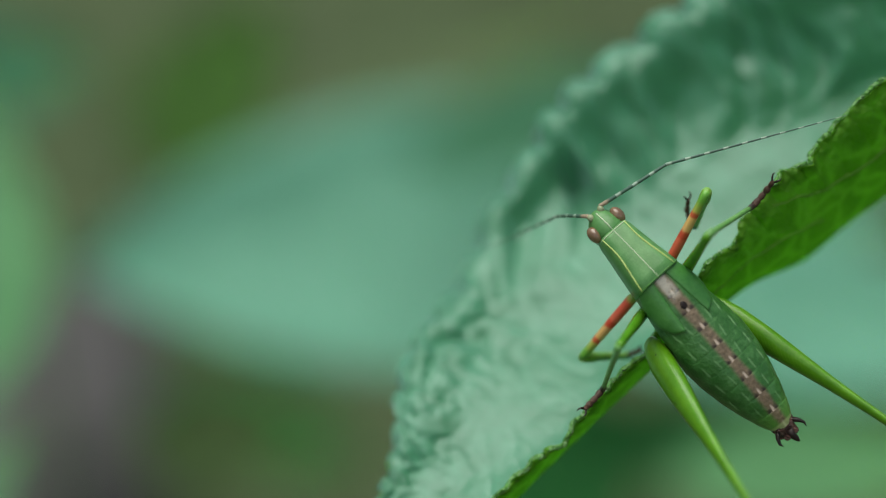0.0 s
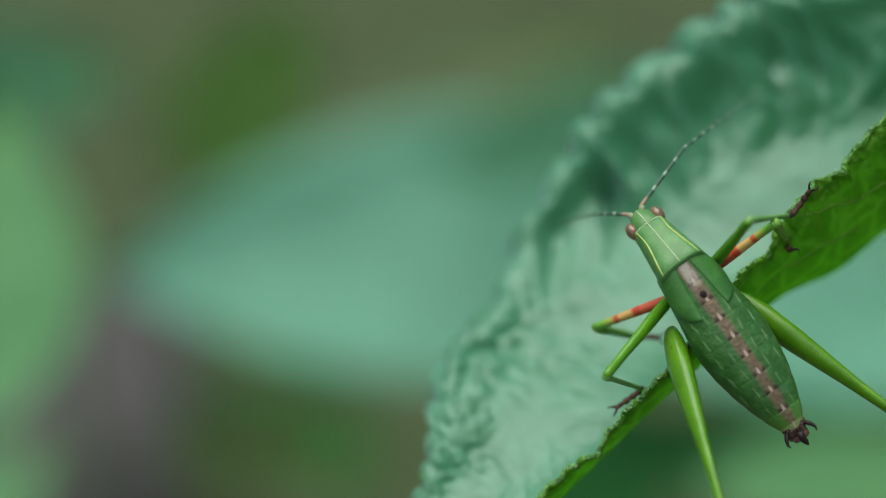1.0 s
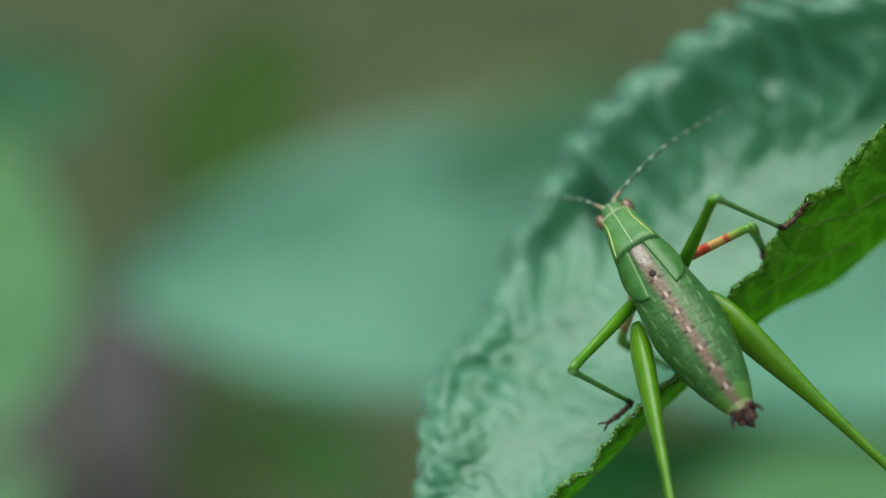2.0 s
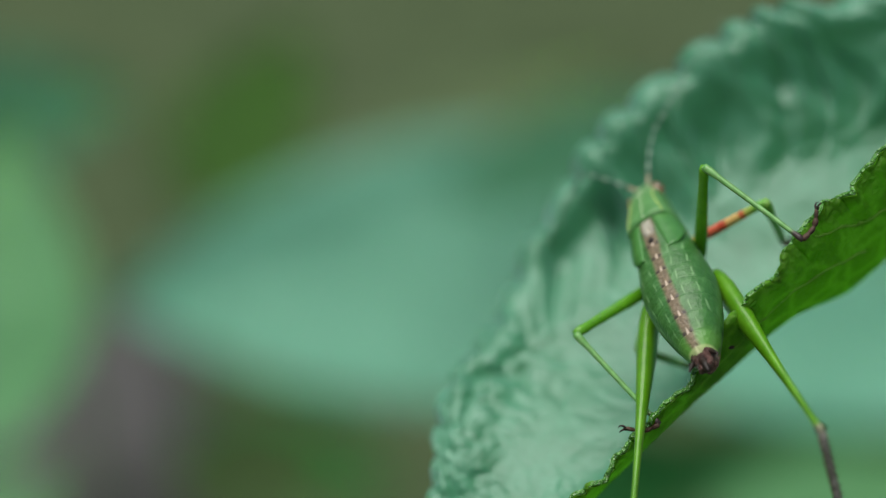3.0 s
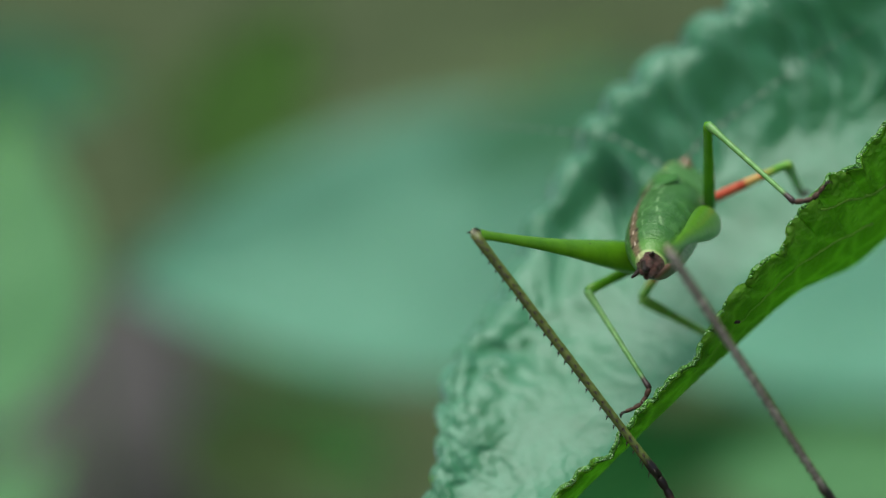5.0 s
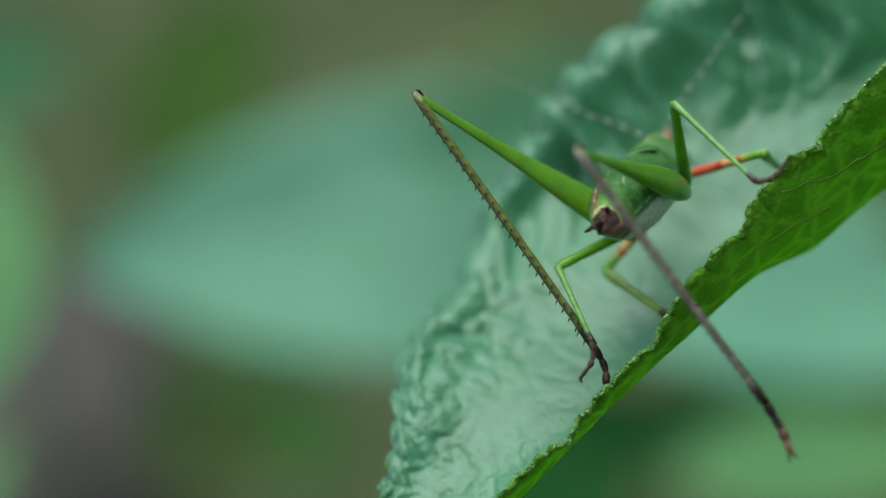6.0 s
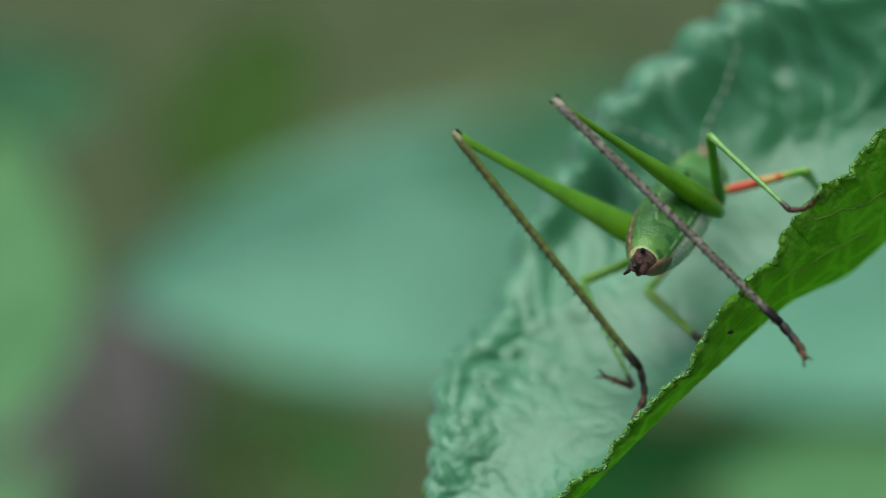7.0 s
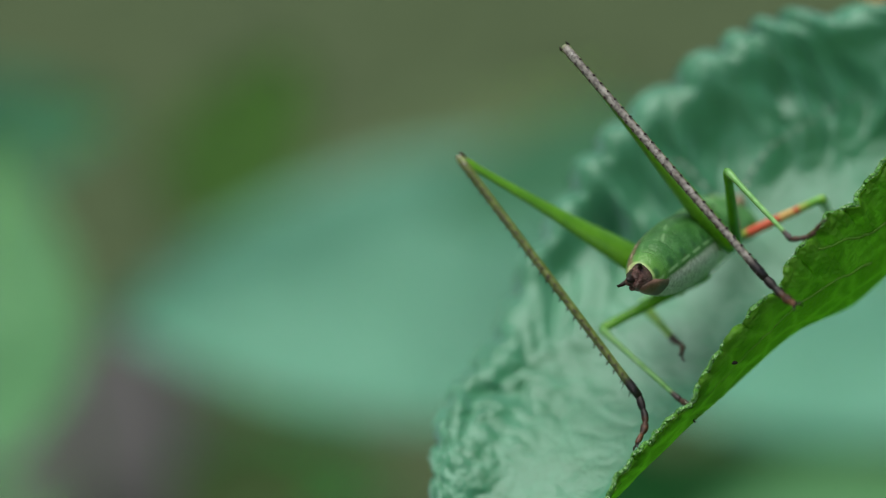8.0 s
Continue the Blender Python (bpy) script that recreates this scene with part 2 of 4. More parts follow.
def dotted_thigh():
    """Glossy green thigh with a few tiny black dots, paler towards the knee."""
    m, t, p = graph("hind_thigh_skin")
    x, y, z = axes(t)
    n, f = noise_of(t, 500), noise_of(t, 3000, 2.0)
    col = ramp(t, maths(t, "ADD", maths(t, "MULTIPLY", n, 0.7), maths(t, "MULTIPLY", f, 0.3)), [(0.3, (0.050, 0.180, 0.003)), (0.7, (0.104, 0.290, 0.007))])
    vo = t.nodes.new("ShaderNodeTexVoronoi")
    vo.inputs["Scale"].default_value = 800
    tc = t.nodes.new("ShaderNodeTexCoord")
    t.links.new(tc.outputs["Object"], vo.inputs["Vector"])
    # fine pale ridges set like a herringbone on the swollen part
    rib = maths(t, "FRACT", maths(t, "DIVIDE", maths(t, "ADD", y, maths(t, "MULTIPLY", maths(t, "ABSOLUTE", z), 0.9)), 0.00026))
    where = maths(t, "MULTIPLY", window(t, y, 0.0020, 0.0068, 0.0008), window(t, maths(t, "ABSOLUTE", z), 0.0001, 0.0008, 0.0002))
    col = mixed(t, maths(t, "MULTIPLY", maths(t, "MULTIPLY", window(t, rib, 0.0, 0.35, 0.12), where), 0.08), col, (0.30, 0.50, 0.12))
    col = mixed(t, window(t, vo.outputs["Distance"], -1.0, 0.055, 0.012), col, (0.015, 0.03, 0.01))
    t.links.new(col, p.inputs["Base Color"])
    p.inputs["Roughness"].default_value = 0.3
    p.inputs["Specular IOR Level"].default_value = 0.5
    bumped(t, p, f, 0.3, 0.00005)
    return m


def hind_shin_skin(name, tones):
    """Olive-brown, with a paler mottled outer face between the rows of spines, black at the ankle."""
    m, t, p = graph(name)
    x, y, z = axes(t)
    n, f = noise_of(t, 1400), noise_of(t, 4200, 2.0)
    olive = ramp(t, n, [(0.3, (0.075, 0.115, 0.012)), (0.7, (0.145, 0.20, 0.035))])
    brown = maths(t, "FRACT", maths(t, "ADD", maths(t, "DIVIDE", y, 0.00066), maths(t, "MULTIPLY", f, 0.6)))
    side = window(t, z, 0.00002, 1.0, 0.00006)
    olive = mixed(t, maths(t, "MULTIPLY", maths(t, "MULTIPLY", window(t, brown, 0.0, 0.35, 0.12), side), 0.75), olive, (0.06, 0.042, 0.014))
    grey = ramp(t, n, [(0.3, tones[0]), (0.7, tones[1])])
    grey = mixed(t, maths(t, "MULTIPLY", window(t, f, 0.53, 2.0, 0.05), 0.7), grey, (0.06, 0.045, 0.04))
    col = mixed(t, window(t, maths(t, "ADD", z, maths(t, "MULTIPLY", maths(t, "SUBTRACT", n, 0.5), 0.0001)), 0.00013, 1.0, 0.00004), olive, grey)
    col = mixed(t, window(t, y, 0.0168, 1.0, 0.0004), col, (0.012, 0.009, 0.009))
    t.links.new(col, p.inputs["Base Color"])
    p.inputs["Roughness"].default_value = 0.35
    bumped(t, p, f, 0.35, 0.00005)
    return m


def shin(name, length, body, ends, rings):
    """A shin whose ends darken to brown-black; rings: strength of darker mottling."""
    m, t, p = graph(name)
    x, y, z = axes(t)
    n, f = noise_of(t, 1400), noise_of(t, 5200, 2.0)
    base = ramp(t, n, [(0.3, body[0]), (0.7, body[1])])
    base = mixed(t, maths(t, "MULTIPLY", window(t, f, 0.56, 2.0, 0.06), rings), base, (0.10, 0.035, 0.02))
    r = maths(t, "DIVIDE", y, length)
    col = mixed(t, window(t, r, ends, 2.0, 0.03), base, (0.035, 0.02, 0.018))
    t.links.new(col, p.inputs["Base Color"])
    p.inputs["Roughness"].default_value = 0.35
    bumped(t, p, f, 0.3, 0.00005)
    return m


def foot_skin():
    """Black at the ankle, rust-brown towards the claws."""
    m, t, p = graph("hind_foot_skin")
    x, y, z = axes(t)
    n = noise_of(t, 2600)
    rust = ramp(t, n, [(0.35, (0.03, 0.014, 0.008)), (0.65, (0.14, 0.06, 0.03))])
    t.links.new(mixed(t, window(t, y, -1.0, 0.0015, 0.0004), rust, (0.010, 0.007, 0.006)), p.inputs["Base Color"])
    p.inputs["Roughness"].default_value = 0.45
    p.inputs["Specular IOR Level"].default_value = 0.3
    bumped(t, p, n, 0.4, 0.00005)
    return m


def banded_thread(name, root):
    m, t, p = graph(name)
    x, y, z = axes(t)
    seg = maths(t, "FRACT", maths(t, "DIVIDE", y, 0.00115))
    col = mixed(t, window(t, seg, 0.28, 2.0, 0.06), (0.26, 0.36, 0.27), (0.035, 0.095, 0.06))
    if root:
        col = mixed(t, window(t, y, -1.0, 0.0006, 0.0002), col, (0.30, 0.23, 0.15))
    t.links.new(col, p.inputs["Base Color"])
    p.inputs["Roughness"].default_value = 0.5
    return m


GREEN = speckled("green_cuticle", GREEN_D, GREEN_L, 900, 0.32, 0.25, 0.00005)
THIGH = speckled("thigh_cuticle", (0.052, 0.205, 0.006), (0.105, 0.315, 0.015), 500, 0.22, 0.3, 0.00005)
BACK = speckled("pronotum_cuticle", (0.050, 0.175, 0.038), (0.105, 0.275, 0.080), 1300, 0.42, 0.25, 0.00006)
WING = speckled("wing_pad_cuticle", (0.030, 0.140, 0.022), (0.068, 0.225, 0.046), 800, 0.35, 0.3, 0.00005)
KEEL = speckled("yellow_keel", (0.28, 0.40, 0.08), (0.44, 0.54, 0.18), 1500, 0.4)
PALE = speckled("pale_keel", (0.42, 0.52, 0.32), (0.58, 0.66, 0.46), 1500, 0.4)
SOCKET = speckled("socket_cuticle", (0.20, 0.25, 0.12), (0.33, 0.36, 0.22), 1500, 0.4)
EYE = speckled("eye_cuticle", (0.10, 0.055, 0.03), (0.26, 0.165, 0.09), 1600, 0.12, 0.2, 0.00003, 0.8)
BLACK = speckled("dark_cuticle", (0.006, 0.004, 0.003), (0.024, 0.013, 0.009), 2500, 0.4, 0.4, 0.00005, 0.3)
RUST = speckled("rust_cuticle", (0.13, 0.05, 0.03), (0.34, 0.17, 0.11), 2200, 0.4, 0.4, 0.00005)
FOOT = speckled("foot_cuticle", (0.014, 0.007, 0.005), (0.115, 0.062, 0.040), 2600, 0.5, 0.4, 0.00005, 0.25)
TAIL = speckled("tail_cuticle", (0.022, 0.010, 0.008), (0.20, 0.10, 0.08), 1800, 0.22, 1.0, 0.0003)
TAN = speckled("under_tail_cuticle", (0.085, 0.042, 0.028), (0.25, 0.15, 0.10), 1500, 0.35)
ABDOMEN = abdomen_skin()
RED_THIGH = striped_femur()
SHIN_FORE = shin("fore_shin_skin", 0.0062, ((0.12, 0.32, 0.03), (0.20, 0.40, 0.06)), 0.88, 0.6)
SHIN_MID = shin("middle_shin_skin", 0.0074, ((0.085, 0.26, 0.05), (0.17, 0.40, 0.11)), 0.90, 0.2)
SHIN_HIND = {"hind_l": hind_shin_skin("olive_shin_skin", ((0.07, 0.10, 0.016), (0.14, 0.175, 0.038))),
             "hind_r": hind_shin_skin("grey_shin_skin", ((0.15, 0.135, 0.11), (0.32, 0.30, 0.26)))}
HIND_THIGH = dotted_thigh()
HIND_FOOT = foot_skin()
KNEE = speckled("knee_cuticle", (0.03, 0.024, 0.01), (0.45, 0.47, 0.28), 2600, 0.35, 0.5, 0.00008)
THREAD = {"antenna_base": banded_thread("antenna_base_skin", True), "antenna_tip": banded_thread("antenna_tip_skin", False)}


# ---- mesh helpers ----
def part(name, bm, material, parent=None, label="", smooth=True):
    me = bpy.data.meshes.new(name)
    if smooth:
        for f in bm.faces:
            f.smooth = True
    bm.to_mesh(me)
    bm.free()
    for m in (material if isinstance(material, list) else [material]):
        me.materials.append(m)
    ob = new(name, me)
    if parent is not None:
        ob.parent = parent
    if label:
        ob["label"] = label
    return ob


def skin(bm, rings, closed=True, cap=True):
    """Faces between rings of verts."""
    n = len(rings[0])
    for a, b in zip(rings, rings[1:]):
        for i in range(n if closed else n - 1):
            j = (i + 1) % n
            bm.faces.new((a[i], a[j], b[j], b[i]))
    if cap and closed:
        bm.faces.new(rings[0][::-1])
        bm.faces.new(rings[-1])


def tube(bm, pts, radii, n=10, squash=1.0):
    """A round rod along points (millimetres); squash flattens it across."""
    pts = [Vector(p) for p in pts]
    rings = []
    side = None
    for i, p in enumerate(pts):
        d = (pts[min(i + 1, len(pts) - 1)] - pts[max(i - 1, 0)]).normalized()
        if side is None:
            side = d.orthogonal().normalized() if abs(d.x) > 0.9 else d.cross(Vector((1, 0, 0))).cross(d).normalized()
        side = (side - d * side.dot(d)).normalized()
        up = d.cross(side)
        r = radii[i] if isinstance(radii, (list, tuple)) else radii
        rings.append([bm.verts.new((p + side * (r * squash * math.cos(a)) + up * (r * math.sin(a))) * MM)
                      for a in (2 * math.pi * k / n for k in range(n))])
    skin(bm, rings)
    bmesh.ops.recalc_face_normals(bm, faces=bm.faces[:])


def loft(bm, sections, n=32, power=2.2, cap=True):
    """Rounded sections along y: (y, half width, top, bottom) in millimetres."""
    rings = []
    for y, hw, top, bot in sections:
        cz, hz = (top + bot) / 2, (top - bot) / 2
        ring = []
        for k in range(n):
            a = 2 * math.pi * k / n
            c, s = math.cos(a), math.sin(a)
            ring.append(bm.verts.new(((hw * math.copysign(abs(c) ** (2 / power), c)) * MM, y * MM,
                                      (cz + hz * math.copysign(abs(s) ** (2 / power), s)) * MM)))
        rings.append(ring)
    skin(bm, rings, cap=cap)
    bmesh.ops.recalc_face_normals(bm, faces=bm.faces[:])


def ball(bm, c, r, squash=(1, 1, 1), u=18, v=12):
    m = Matrix.Translation(Vector(c) * MM) @ Matrix.Diagonal((squash[0], squash[1], squash[2], 1))
    bmesh.ops.create_uvsphere(bm, u_segments=u, v_segments=v, radius=r * MM, matrix=m)


def spline(points, f):
    """A smooth curve through points at 0 <= f <= 1."""
    n = len(points) - 1
    x = min(max(f, 0.0), 1.0) * n
    i = min(int(x), n - 1)
    u = x - i
    p = [np.array(points[min(max(i + k, 0), n)], float) for k in (-1, 0, 1, 2)]
    return 0.5 * (2 * p[1] + (p[2] - p[0]) * u + (2 * p[0] - 5 * p[1] + 4 * p[2] - p[3]) * u * u
                  + (3 * p[1] - p[0] - 3 * p[2] + p[3]) * u ** 3)


def thing(name, m, label, category, group="", kind=""):
    ob = new(name)
    ob.empty_display_size = 0.005
    ob.matrix_world = m
    return tagged(ob, label, category, group, kind)


# ---- ground ----
def build_ground():
    bm = bmesh.new()
    xs = [-60, -20, -6, -2] + [-1 + 0.05 * i for i in range(41)] + [2, 6, 20, 60]
    rows = []
    for y in xs:
        rows.append([bm.verts.new((x, y + 0.6, 0.012 * noise.noise(Vector((x * 9, y * 9, 0))) + 0.03 * noise.noise(Vector((x * 2, y * 2, 3)))))
                     for x in xs])
    skin(bm, rows, closed=False)
    tagged(part("ground", bm, SOIL), "bare grey-brown soil under the plants", "ground", kind="structure")


build_ground()


# ---- the leaf the insect sits on ----
# Outlines in millimetres on the stage: the near margin, which curls up towards the lens, the bend of that curl, the far margin.
NEAR_RIM = [(-7.6, -30.0), (-1.5, -22.9), (3.2, -17.8), (7.3, -13.4), (11.3, -9.6), (14.5, -5.8), (18.4, -0.9), (21.8, 3.2),
            (25.5, 6.8), (30.2, 11.2), (36.0, 16.6), (42.7, 21.6)]
BEND = [(-7.4, -30.2), (-1.1, -23.3), (3.7, -18.3), (7.85, -13.75), (12.05, -9.7), (16.12, -5.97), (20.3, -2.6), (24.1, -0.45),
        (27.9, 2.6), (32.5, 5.7), (38.0, 9.5), (43.5, 14.0)]
FAR_RIM = [(-8.2, -28.6), (-6.2, -22.9), (-3.2, -18.4), (-1.2, -13.4), (-0.5, -7.4), (2.5, -2.9), (5.7, 3.3), (9.6, 9.0),
           (14.4, 13.0), (19.4, 15.6), (26.2, 16.4), (39.0, 18.4)]
SINK = [0.10, 0.17, 0.28, 0.42, 0.60, 0.82, 1.0, 1.0, 1.0, 1.0, 0.95, 0.85]
CREASE = [0.05, 0.05, 0.06, 0.08, 0.13, 0.22, 0.29, 0.35, 0.42, 0.48, 0.5, 0.45]


def quilt(x, y, size):
    """Height 0 to 1 of the pillow at x, y between the veinlets, millimetres."""
    d = noise.voronoi(Vector((x / size, y / size, 0.37 * size)))[0]
    e = min(1.0, (d[1] - d[0]) * 1.6)
    return e * (2 - e)


def tooth_count(s):
    """Teeth counted from the tip: close-set near it, wider towards the base."""
    return s * 38 if s < 0.36 else 0.36 * 38 + (s - 0.36) * 24


def leaf_at(s, r, puff=True):
    """A point of the leaf, millimetres on the stage; s from tip to base, r from the far margin (0) over the bend to the near one (1)."""
    a, b, c = spline(NEAR_RIM, s), spline(BEND, s), spline(FAR_RIM, s)
    k = float(spline([(v,) for v in SINK], s)[0])
    g = float(spline([(v,) for v in CREASE], s)[0])
    far_s = min(1.0, max(0.0, (s - 0.52) / 0.22))
    w = [(-20.2 + 1.0 * far_s) * k, (-17.4 - 2.4 * min(1.0, g / 0.36)) * k, (-17.2 - 2.4 * far_s) * k, (-13.4 - 3.2 * far_s) * k, (-6.0 - 2.5 * far_s) * min(1, 0.15 + k), 0.0]
    q = [c, c + (b - c) * g, c + (b - c) * (g + (0.9 - g) * 0.5), c + (b - c) * 0.9, b, a]
    pts = [(p[0] * (150 - z) / 150, p[1] * (150 - z) / 150, z) for p, z in zip(q, w)]
    p = spline(pts, r)
    if not puff:
        return p
    wavy = min(1.0, max(0.0, (s - 0.40) / 0.14))
    wavy = wavy * wavy * (3 - 2 * wavy)
    far = min(1.0, max(0.0, (0.32 - r) / 0.14)) * wavy
    x, y = s * 86, r * 26
    wide = noise.noise(Vector((x * 0.16, y * 0.16, 2.0)))
    lx = tooth_count(s)
    warp = 0.75 * noise.noise(Vector((x * 0.13, y * 0.10, 9.0))) + 0.25 * wide
    # round lobes along the far margin, a hollow inside each, folds running in from them
    lobe = abs(math.sin(math.pi * (lx + warp + 0.24 * y * wavy)))
    lobe = 0.3 + 0.7 * (1 - (1 - lobe) ** 2.4)
    deep = 0.65 + 1.5 * abs(noise.noise(Vector((x * 0.21, y * 0.16, 4.0))))
    crest = math.exp(-((r - 0.045) / 0.045) ** 2)
    hollow = math.exp(-((r - 0.135) / 0.045) ** 2) * min(1.0, max(0.0, (s - 0.50) / 0.10))
    across = 1.4 * lx + 0.42 * y + 1.2 * warp
    fold = 0.6 + 0.85 * noise.noise(Vector((across * 1.05, y * 0.10, 21.0))) + 0.45 * noise.noise(Vector((across * 2.3, y * 0.24, 25.0)))
    inner = min(1.0, max(0.0, (r - 0.05) / 0.08))
    h = far * deep * (0.7 * crest * lobe - 0.75 * hollow * lobe * min(1.0, max(0.0, deep - 0.6)) + (1.45 + 0.4 * hollow) * inner * (fold - 0.6))
    # the blade: soft pillows, and sharp broken creases that run in from the margin near the tip
    u, v = 0.8 * y - 0.6 * x, 0.8 * x + 0.6 * y
    calm = (1 - 0.75 * min(1.0, max(0.0, (r - 0.20) / 0.20))) * (1 - 0.45 * wavy)
    line = noise.noise(Vector((u * 0.24, v * 0.62 + 0.8 * wide, 5.0)))
    broken = min(1.0, max(0.0, 0.45 + 1.6 * noise.noise(Vector((x * 0.35, y * 0.35, 8.0)))))
    crease = math.exp(-(line / 0.15) ** 2) * broken
    line = noise.noise(Vector((u * 0.45 + 7.0, v * 1.1, 15.0)))
    crease = max(crease, 0.6 * math.exp(-(line / 0.20) ** 2) * (1 - broken))
    blade = 1 - far
    # where the lobes begin the margin bends down: a ridge with a trough inside it
    turn = math.exp(-((s - 0.42) / 0.07) ** 2)
    h += turn * (0.4 * math.exp(-((r - 0.10) / 0.06) ** 2) - 0.3 * math.exp(-((r - 0.20) / 0.045) ** 2))
    h += blade * calm * (0.42 * (quilt(u * 0.55, v + wide, 2.4) - 0.55) - (0.68 - 0.25 * wavy) * crease + 0.14 * (quilt(u, v, 1.2) - 0.5)) + 0.6 * wide
    h *= 1 - 0.35 * (1 - wavy) * min(1.0, max(0.0, (0.10 - r) / 0.10))
    vein = abs(math.sin(math.pi * (x * 0.20 + y * 0.16 + 0.5 * wide)))
    vein = 1 - (1 - vein) ** 3
    if r > 0.8:
        f = (r - 0.8) / 0.2
        h = h * (1 - f) + f * (1.5 - 0.9 * f) * (0.8 * (quilt(x, y * 0.8, 2.3) - 0.5) + 0.2 * (quilt(x, y, 0.9) - 0.5) + 0.16 * (vein - 0.6))
    p = p + np.array((-0.25, 0.35, 0.9)) * h * (0.4 + 0.6 * k)
    wide_r = 0.08 + 0.06 * (1 - wavy)
    if r < wide_r:
        # rounded teeth of the far margin, rolled back where the leaf is wavy
        e = abs(math.sin(math.pi * (lx + warp)))
        p = p - np.array((0.0, 0.0, 2.2)) * (1 - r / wide_r) ** 2 * (0.25 + 0.75 * wavy) * (1.3 - 0.6 * e)
        p = p + np.array((-0.72, 0.6, 0.0)) * (1 - r / wide_r) * (e ** 0.45 - 0.7) * (0.75 + 0.45 * wavy)
    if r > 0.8:
        # the curled strip bulges outwards
        f = (r - 0.8) / 0.2
        p = p + np.array((0.0, 0.0, 2.4 * min(1.0, s / 0.6))) * math.sqrt(f) * (1 - f)
    if r > 0.9:
        # shallow lobes of the near margin
        e = abs(math.sin(math.pi * (x / 10.8 + 0.537 + 0.12 * noise.noise(Vector((x * 0.11, 0, 7))))))
        f = (r - 0.9) / 0.1
        p = p + np.array((-0.68, 0.6, 0.0)) * f * (e ** 0.4 - 0.8) * 0.9 + np.array((0.15, -0.12, 0.3)) * f * f * noise.noise(Vector((x * 0.9, 0, 3)))
    return p


def build_main_leaf():
    leaf = thing("leaf", STAGE.copy(), "large blistered green leaf with a curled toothed margin", "leaf")
    ns, nr = 520, 150
    bm = bmesh.new()
    rows = [[bm.verts.new(Vector(leaf_at(i / ns, j / nr)) * MM) for j in range(nr + 1)] for i in range(ns + 1)]
    skin(bm, rows, closed=False)
    # the curled-up strip is thin: light shines through it
    for i, f in enumerate(bm.faces):
        if i % nr >= (0.83 - 0.07 * min(1.0, max(0.0, (i / nr / ns - 0.3) / 0.15))) * nr:
            f.material_index = 1
    back = [[bm.verts.new(v.co) for v in row] for row in rows]
    bm.normal_update()
    for row, brow in zip(rows, back):
        for v, b in zip(row, brow):
            b.co = v.co - v.normal * 0.00022
    for a, b in zip(back, back[1:]):
        for i in range(nr):
            bm.faces.new((a[i + 1], a[i], b[i], b[i + 1])).material_index = 1
    for j in (0, nr):
        for i in range(ns):
            q = (rows[i][j], rows[i + 1][j], back[i + 1][j], back[i][j])
            bm.faces.new(q if j == nr else q[::-1]).material_index = int(j == nr)
    for i in (0, ns):
        for j in range(nr):
            q = (rows[i][j], rows[i][j + 1], back[i][j + 1], back[i][j])
            bm.faces.new(q if i == 0 else q[::-1]).material_index = 1
    part("blade", bm, [LEAF_TOP, LEAF_UNDER], leaf)
    # thick rounded rim of the near margin
    bm = bmesh.new()
    n = 1300
    pts = [leaf_at(i / n, 1.0) for i in range(n + 1)]
    tube(bm, pts, [0.15 + 0.05 * abs(noise.noise(Vector((i * 0.05, 0, 0)))) + 0.03 * noise.noise(Vector((i * 0.37, 4, 0))) for i in range(n + 1)], 12)
    for v in bm.verts:
        v.co += Vector((-0.3, 0.3, 0.9)) * 0.06 * MM * noise.noise(v.co * 3400)
    part("toothed_rim", bm, LEAF_RIM, leaf, "thick glossy leaf rim")
    # short pale bristles on the rim
    bm = bmesh.new()
    rng = random.Random(11)
    for i in range(110):
        s = rng.uniform(0.2, 0.86)
        p = leaf_at(s, 1.0 - 0.03 * rng.random())
        d = Vector((-0.5 + rng.uniform(-0.5, 0.5), 0.5 + rng.uniform(-0.5, 0.5), rng.uniform(0.1, 0.9))).normalized()
        m = Matrix.Translation(Vector(p) * MM + d * 0.00024) @ d.to_track_quat("Z", "Y").to_matrix().to_4x4()
        bmesh.ops.create_cone(bm, cap_ends=False, segments=4, radius1=0.02 * MM, radius2=0.005 * MM, depth=rng.uniform(0.15, 0.34) * MM, matrix=m)
    tagged(part("bristles", bm, BRISTLE, leaf, "tiny pale bristles"), kind="stuff")
    # raised veins on the lower face, seen where the margin curls up
    def vein(path, r0, r1):
        bm = bmesh.new()
        n = 36
        pts = []
        for i in range(n + 1):
            s, r = spline(path, i / n)
            p = Vector(leaf_at(s, r))
            du = Vector(leaf_at(s + 0.004, r)) - p
            dv = Vector(leaf_at(s, min(1.0, r + 0.01))) - Vector(leaf_at(s, min(1.0, r + 0.01) - 0.01))
            nr_ = du.cross(dv).normalized()
            pts.append(p + nr_ * (0.22 - 0.45 * (r0 + (r1 - r0) * i / n)))
        tube(bm, pts, [r0 + (r1 - r0) * i / n for i in range(n + 1)], 6)
        part("vein", bm, STRIP_VEIN, leaf)
    vein([(0.90, 0.90), (0.80, 0.895), (0.72, 0.90), (0.665, 0.925), (0.62, 0.96)], 0.20, 0.09)
    vein([(0.66, 0.87), (0.58, 0.90), (0.50, 0.91), (0.42, 0.92)], 0.11, 0.05)
    bm = bmesh.new()
    c = Vector(leaf_at(0.487, 0.922)) + Vector((0.05, -0.12, 0.25))
    ball(bm, c, 0.2, (1.2, 0.6, 0.6), 10, 8)
    part("speck", bm, BLACK, leaf, "tiny black speck")
    bm = bmesh.new()
